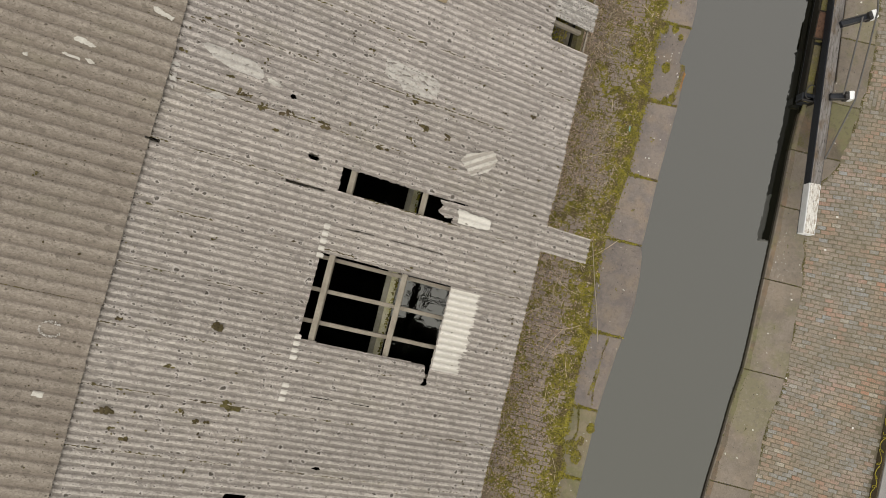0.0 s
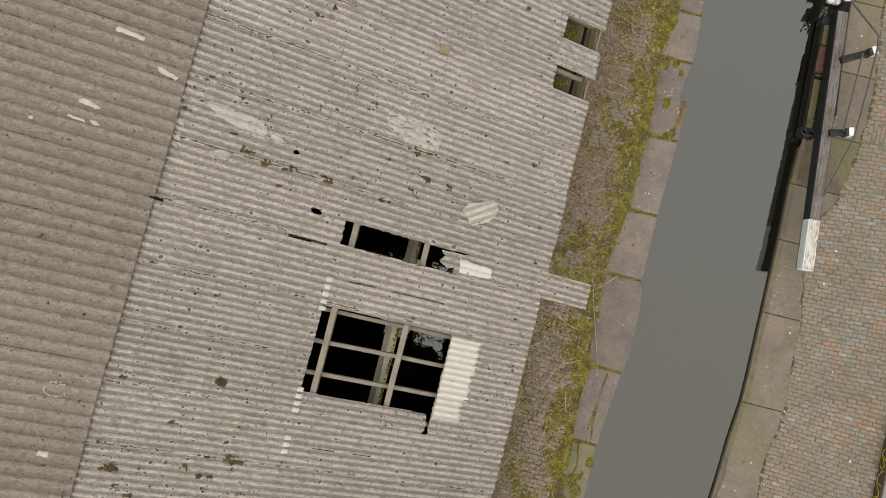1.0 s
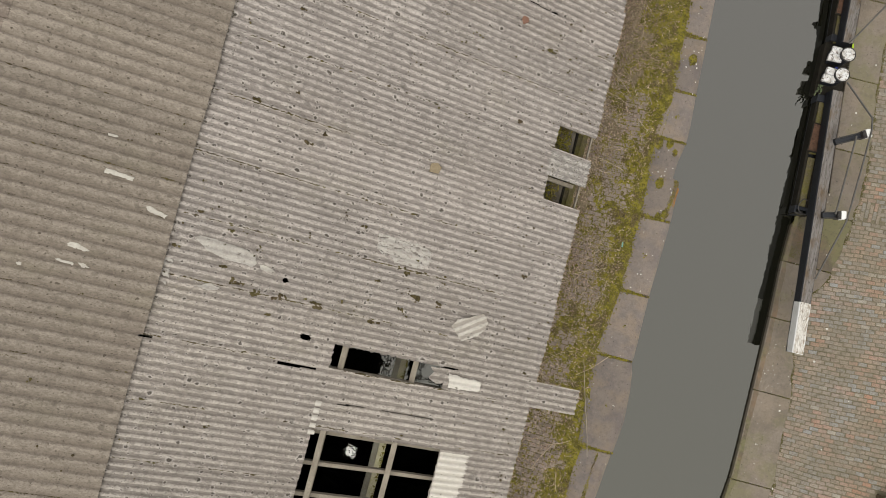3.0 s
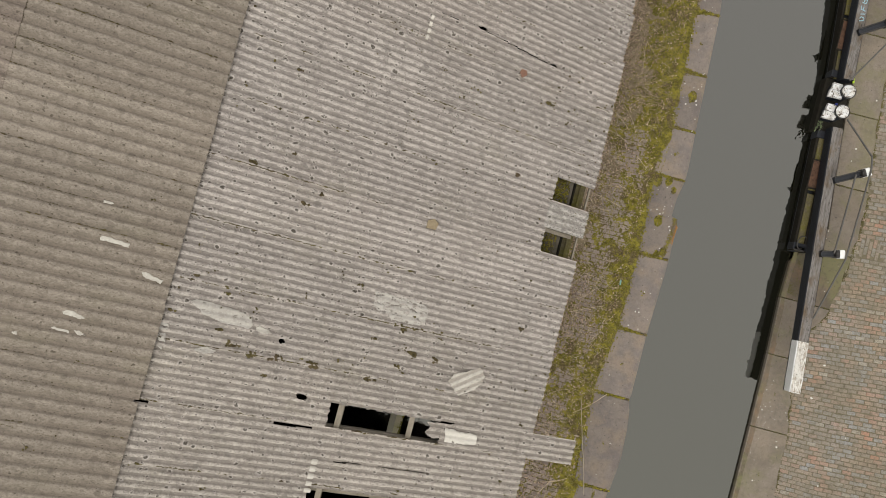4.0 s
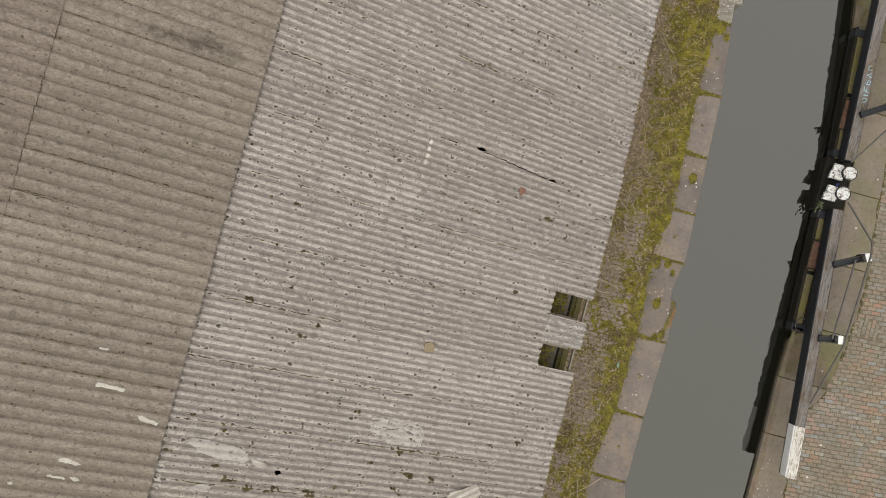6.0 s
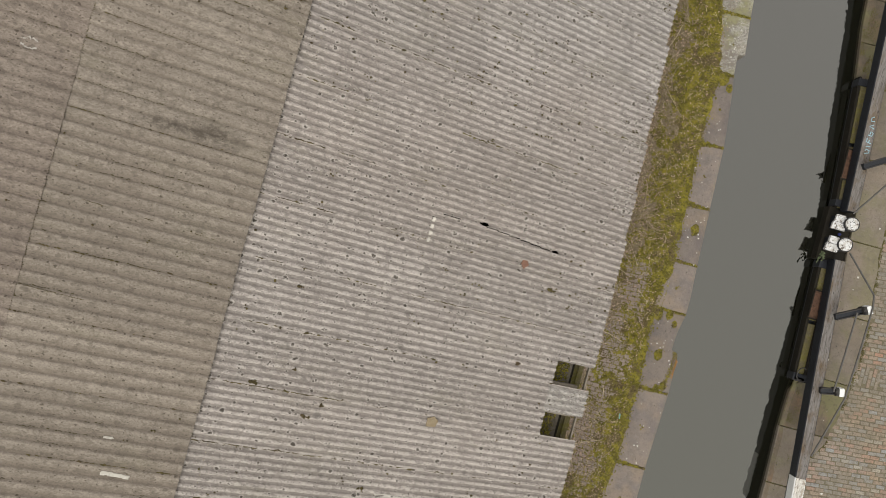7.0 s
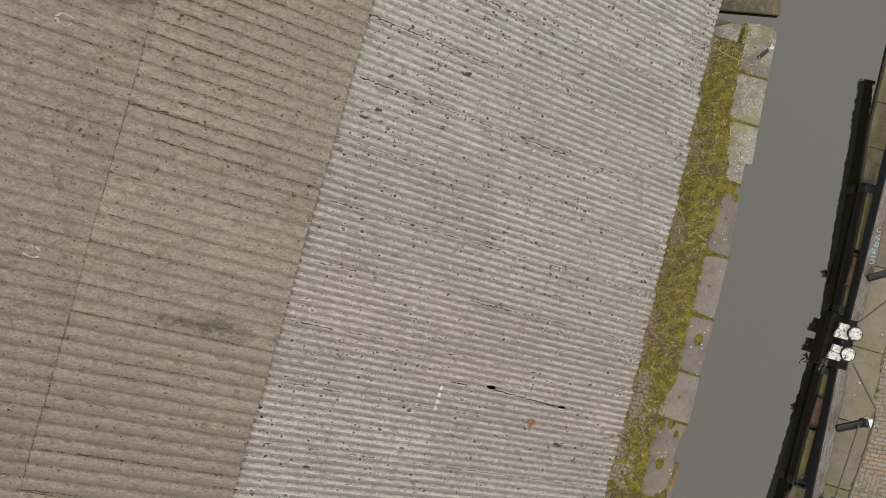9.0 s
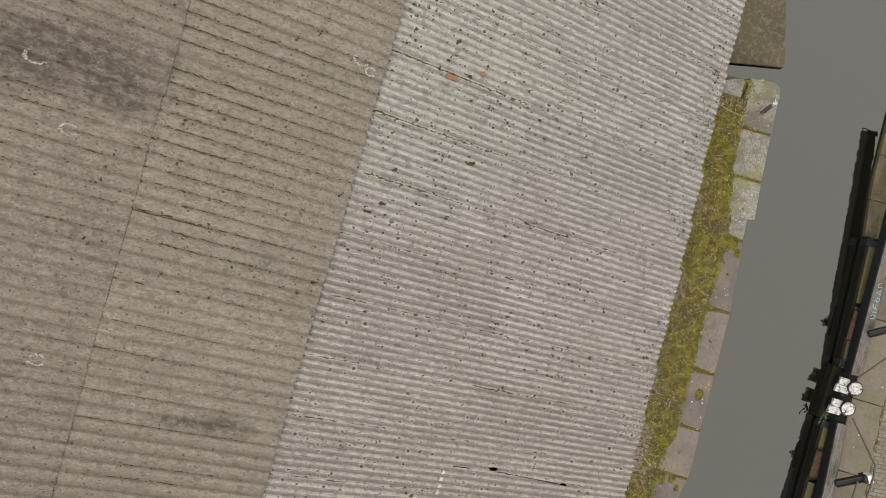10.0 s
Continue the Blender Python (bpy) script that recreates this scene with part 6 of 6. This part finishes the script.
# moss along the cracks of one coping stone: points (u, v)
CRACKS = (((4.014, -0.2), (3.96, -0.64), (3.90, -1.28), (3.85, -1.67)), ((3.97, -1.0), (3.93, -1.45), (3.98, -1.9)), ((3.72, -2.1), (3.80, -2.6), (3.70, -3.0)))
growth = []
for line in CRACKS:
    for (ua, va), (ub, vb) in zip(line, line[1:]):
        for k in range(70):
            f = rng.random()
            growth.append((ua + (ub - ua) * f + rng.gauss(0, 0.012), va + (vb - va) * f, 0.004, rng.uniform(0.006, 0.018), rng.uniform(0.008, 0.018)))
lump_mesh("crack_moss", growth, M_MOSS, "olive moss in cracks of the coping stone", "moss", 33)


# the larger growths: (u, v, radius)
GROWTHS_NEAR = ((-4.69, -1.6, 0.05), (-3.4, -1.45, 0.09), (-4.55, -2.96, 0.09), (-4.41, -3.2, 0.045), (-4.2, -3.34, 0.07), (-3.58, -2.81, 0.045), (-3.01, -2.59, 0.09), (-2.91, -2.66, 0.12),
                (-3.22, -2.92, 0.045), (-3.36, -2.93, 0.045), (-3.89, -2.16, 0.06), (-4.81, 2.53, 0.055), (-4.61, 3.12, 0.045), (-4.14, 2.94, 0.045), (-4.14, 2.37, 0.055), (-3.94, 2.17, 0.07),
                (-3.81, 2.18, 0.045), (-3.58, 2.07, 0.07), (-3.32, 2.07, 0.055), (-3.21, 2.13, 0.07), (-2.87, 2.16, 0.045), (-2.7, 2.11, 0.09), (-3.34, 1.78, 0.045), (-2.27, 3.56, 0.045),
                (-1.39, 2.97, 0.055), (-1.83, 2.73, 0.045), (-1.16, 2.6, 0.08), (-0.75, 2.58, 0.07), (-1.35, 2.34, 0.055), (-1.75, 2.04, 0.08), (0.15, 3.35, 0.055), (0.68, 3.47, 0.055))
GROWTHS_FAR = ((1.37, 2.74, 0.055), (-4.0, 15.06, 0.055), (-3.28, 13.33, 0.065), (-2.94, 15.29, 0.037), (-2.71, 14.77, 0.045), (-3.69, 14.62, 0.065), (-4.6, 12.13, 0.045), (-4.42, 12.31, 0.045),
               (-0.14, 6.2, 0.055), (-4.3, 5.04, 0.07), (-3.41, 4.62, 0.05), (-3.76, 5.36, 0.035), (-3.21, 4.85, 0.05), (-0.81, 5.64, 0.035), (-4.0, 6.66, 0.05))


def large_growth(seed):
    """The moss cushions big enough to tell apart, each a heap of little lumps stretched down the slope."""
    rng = random.Random(seed)
    out = []
    for u, v, r in GROWTHS_NEAR + GROWTHS_FAR:
        for k in range(int(4 + 70 * r)):
            du, dv = rng.gauss(0, 0.42 * r) * 1.3, rng.gauss(0, 0.22 * r)
            out.append((u + du, v + dv, roof_z(u + du) + grey_wave(v + dv) - 0.004, rng.uniform(0.32, 0.62) * r, rng.uniform(0.008, 0.018)))
    return off_openings(out)


def end_lap_marks(seed):
    """Moss bits and a drawn shade line at the lower sheet ends, following the corrugations."""
    rng = random.Random(seed)
    out = []
    for u1, ph, kind, lift, fill in ((-7.51, 0.52, "brown", 0.038, 0.62), (-10.16, 0.128, "brown", 0.038, 0.6), (EDGE_U + 0.055, 0.0, "grey", -0.004, 0.10), (-2.235, 0.0, "grey", -0.003, 0.30)):
        v = -7.0
        while v < 18.5:
            v += rng.uniform(0.008, 0.016)
            if rng.random() < fill + 0.5 * noise.noise(Vector((u1, v * 1.7, 3.0))):
                u = u1 + rng.gauss(0, 0.006)
                out.append((u, v, roof_z(u) + lift + (grey_wave(v) if kind == "grey" else profile(v - ph, "worn" if v > 7.4 else "brown")), rng.uniform(0.004, 0.009), rng.uniform(0.004, 0.008)))
    return off_openings(out)


lump_mesh("end_lap_moss", end_lap_marks(12), M_MOSS_DARK, "dark moss bits and drawn crease shade at the sheet ends", "moss", 19)
lump_mesh("lap_moss", lap_marks(6), M_MOSS_DARK, "dark brown moss and drawn shade lines in the sheet laps", "moss", 9, 1.9)
def groove_growth(seed):
    """Moss along the grooves of the brown sheets, thickest at the far end of the roof."""
    rng = random.Random(seed)
    out = []
    for u0, u1, ph, kind in COURSES[3:]:
        for k in range(0, 110):
            v = ph + k * PITCH_B
            base = 0.041 + profile(0.0, "worn" if v > 7.4 else "brown")
            if v > 19:
                break
            want = 0.27 - 0.54 * max(0.0, min(1.0, (v - 9.5) / 3.5)) + (0.15 if u0 < -8 else 0.0) + 0.25 * noise.noise(Vector((3.1, v * 9.7, 1.0)))
            u = u0
            while u < u1:
                u += rng.uniform(0.02, 0.05)
                if noise.noise(Vector((u * 0.7, v * 5.3, 4.0))) + 0.3 * noise.noise(Vector((u * 7, v * 5.3, 9.0))) > want:
                    out.append((u, v + rng.gauss(0, 0.008), roof_z(u) + base - 0.006, rng.uniform(0.007, 0.015 if v < 9.5 else 0.020), rng.uniform(0.009, 0.014)))
    return out


lump_mesh("groove_moss", groove_growth(3), M_MOSS_GROOVE, "thin moss in the grooves of the brown sheets", "moss", 13, 2.2)
lump_mesh("roof_moss", clump_growth(8600, 7) + large_growth(27), M_MOSS_DARK, "scattered dark moss lumps on the roof", "moss", 10)

# ============ paving pieces ============
def brick_lists(verts, faces, x, y, z, lx, ly, yaw, tilt):
    c, s = math.cos(yaw), math.sin(yaw)
    k = len(verts)
    b = 0.007
    for hx, hy, dz in ((lx / 2, ly / 2, -0.06), (lx / 2, ly / 2, -0.010), (lx / 2 - b, ly / 2 - b, 0.0)):
        for sx, sy in ((-1, -1), (1, -1), (1, 1), (-1, 1)):
            px, py = sx * hx, sy * hy
            verts.append((x + c * px - s * py, y + s * px + c * py, z + dz + tilt * sx))
    for r in (0, 4):
        for i in range(4):
            j = (i + 1) % 4
            faces.append((k + r + i, k + r + j, k + r + 4 + j, k + r + 4 + i))
    faces.append((k + 8, k + 9, k + 10, k + 11))


def lay_bricks(host, name, stuff_name, material, region, u_lo, u_hi, v_lo, v_hi, lx, ly, z, single, label, seed, drift=((-9, 0.0), (9, 0.0)), patch=(0, 0, 0, 0)):
    """Running bond with its long sides along u, its rows drifting askew; those in the stretch 'single' are pieces of their own."""
    rng = random.Random(seed)
    verts, faces = [], []
    kinds = []
    for i in range(4):
        a, b = [], []
        brick_lists(a, b, 0, 0, 0, lx - 0.012 - 0.004 * (i % 2), ly - 0.012 - 0.003 * (i // 2), 0, 0.002 * (i - 1.5))
        me = bpy.data.meshes.new(name)
        me.from_pydata(a, [], b)
        me.materials.append(material)
        kinds.append(me)
    made = 0
    nrow = int((v_hi - v_lo) / ly)
    for r in range(nrow):
        v = v_lo + (r + 0.5) * ly
        off = (r % 2) * lx / 2 + rng.uniform(-0.02, 0.02)
        k = 0
        while u_lo + off + k * lx < u_hi:
            u = u_lo + off + k * lx
            k += 1
            vv = v + 0.04 * noise.noise(Vector((u * 0.9, v * 0.5, 4.0))) + 0.03 * math.sin(u * 1.1 + v * 0.35) + rng.uniform(-0.008, 0.008)
            u += rng.uniform(-0.012, 0.012)
            slant = interp(drift, v)
            vv += (u - 9.0) * slant
            if not region(u, vv) or patch[0] < u < patch[1] and patch[2] < vv < patch[3]:
                continue
            zz = z + rng.uniform(-0.005, 0.005)
            if single[0] < vv < single[1] and made < 300:
                ob = new(name, kinds[rng.randrange(4)])
                ob.parent = host
                ob.matrix_basis = pose(u, vv, zz, 0, 0, math.degrees(slant) + rng.uniform(-1.6, 1.6))
                made += 1
            else:
                brick_lists(verts, faces, u, vv, zz, lx - 0.014, ly - 0.013, slant + radians(rng.uniform(-1.6, 1.6)), rng.uniform(-0.003, 0.003))
    # a mended patch whose bricks stand across the rest
    for i in range(int((patch[1] - patch[0]) / ly)):
        for j in range(int((patch[3] - patch[2]) / lx)):
            brick_lists(verts, faces, patch[0] + (i + 0.5) * ly, patch[2] + (j + 0.5) * lx + 0.08 * (i % 2), z + rng.uniform(-0.005, 0.005), lx - 0.014, ly - 0.013, math.pi / 2 + rng.uniform(-0.03, 0.03), rng.uniform(-0.003, 0.003))
    ob = from_lists(stuff_name, verts, faces, material, host)
    return tagged(ob, label, kind="stuff")


lay_bricks(bank, "paver", "pavers", M_PAVER, lambda u, v: u > interp(R_IN, v) - 0.02 and (u < 11.5 or v > 0.6), 8.5, 13.2, -7.5, 16.0, 0.240, 0.1075, BANK_Z,
           (-0.6, 0.75), "weathered red and grey clay pavers", 5, ((-7, -0.03), (0, -0.03), (4, 0.08), (9, 0.10), (16, 0.05)), (9.48, 10.04, 7.33, 7.85))
lay_bricks(quay, "sett", "setts", M_SETT, lambda u, v: u < interp(COPING_IN, v) - 0.10, 1.05, 3.6, -9, 9.6, 0.19, 0.112, -0.012,
           (-1.2, 1.2), "worn brown stone setts", 6)
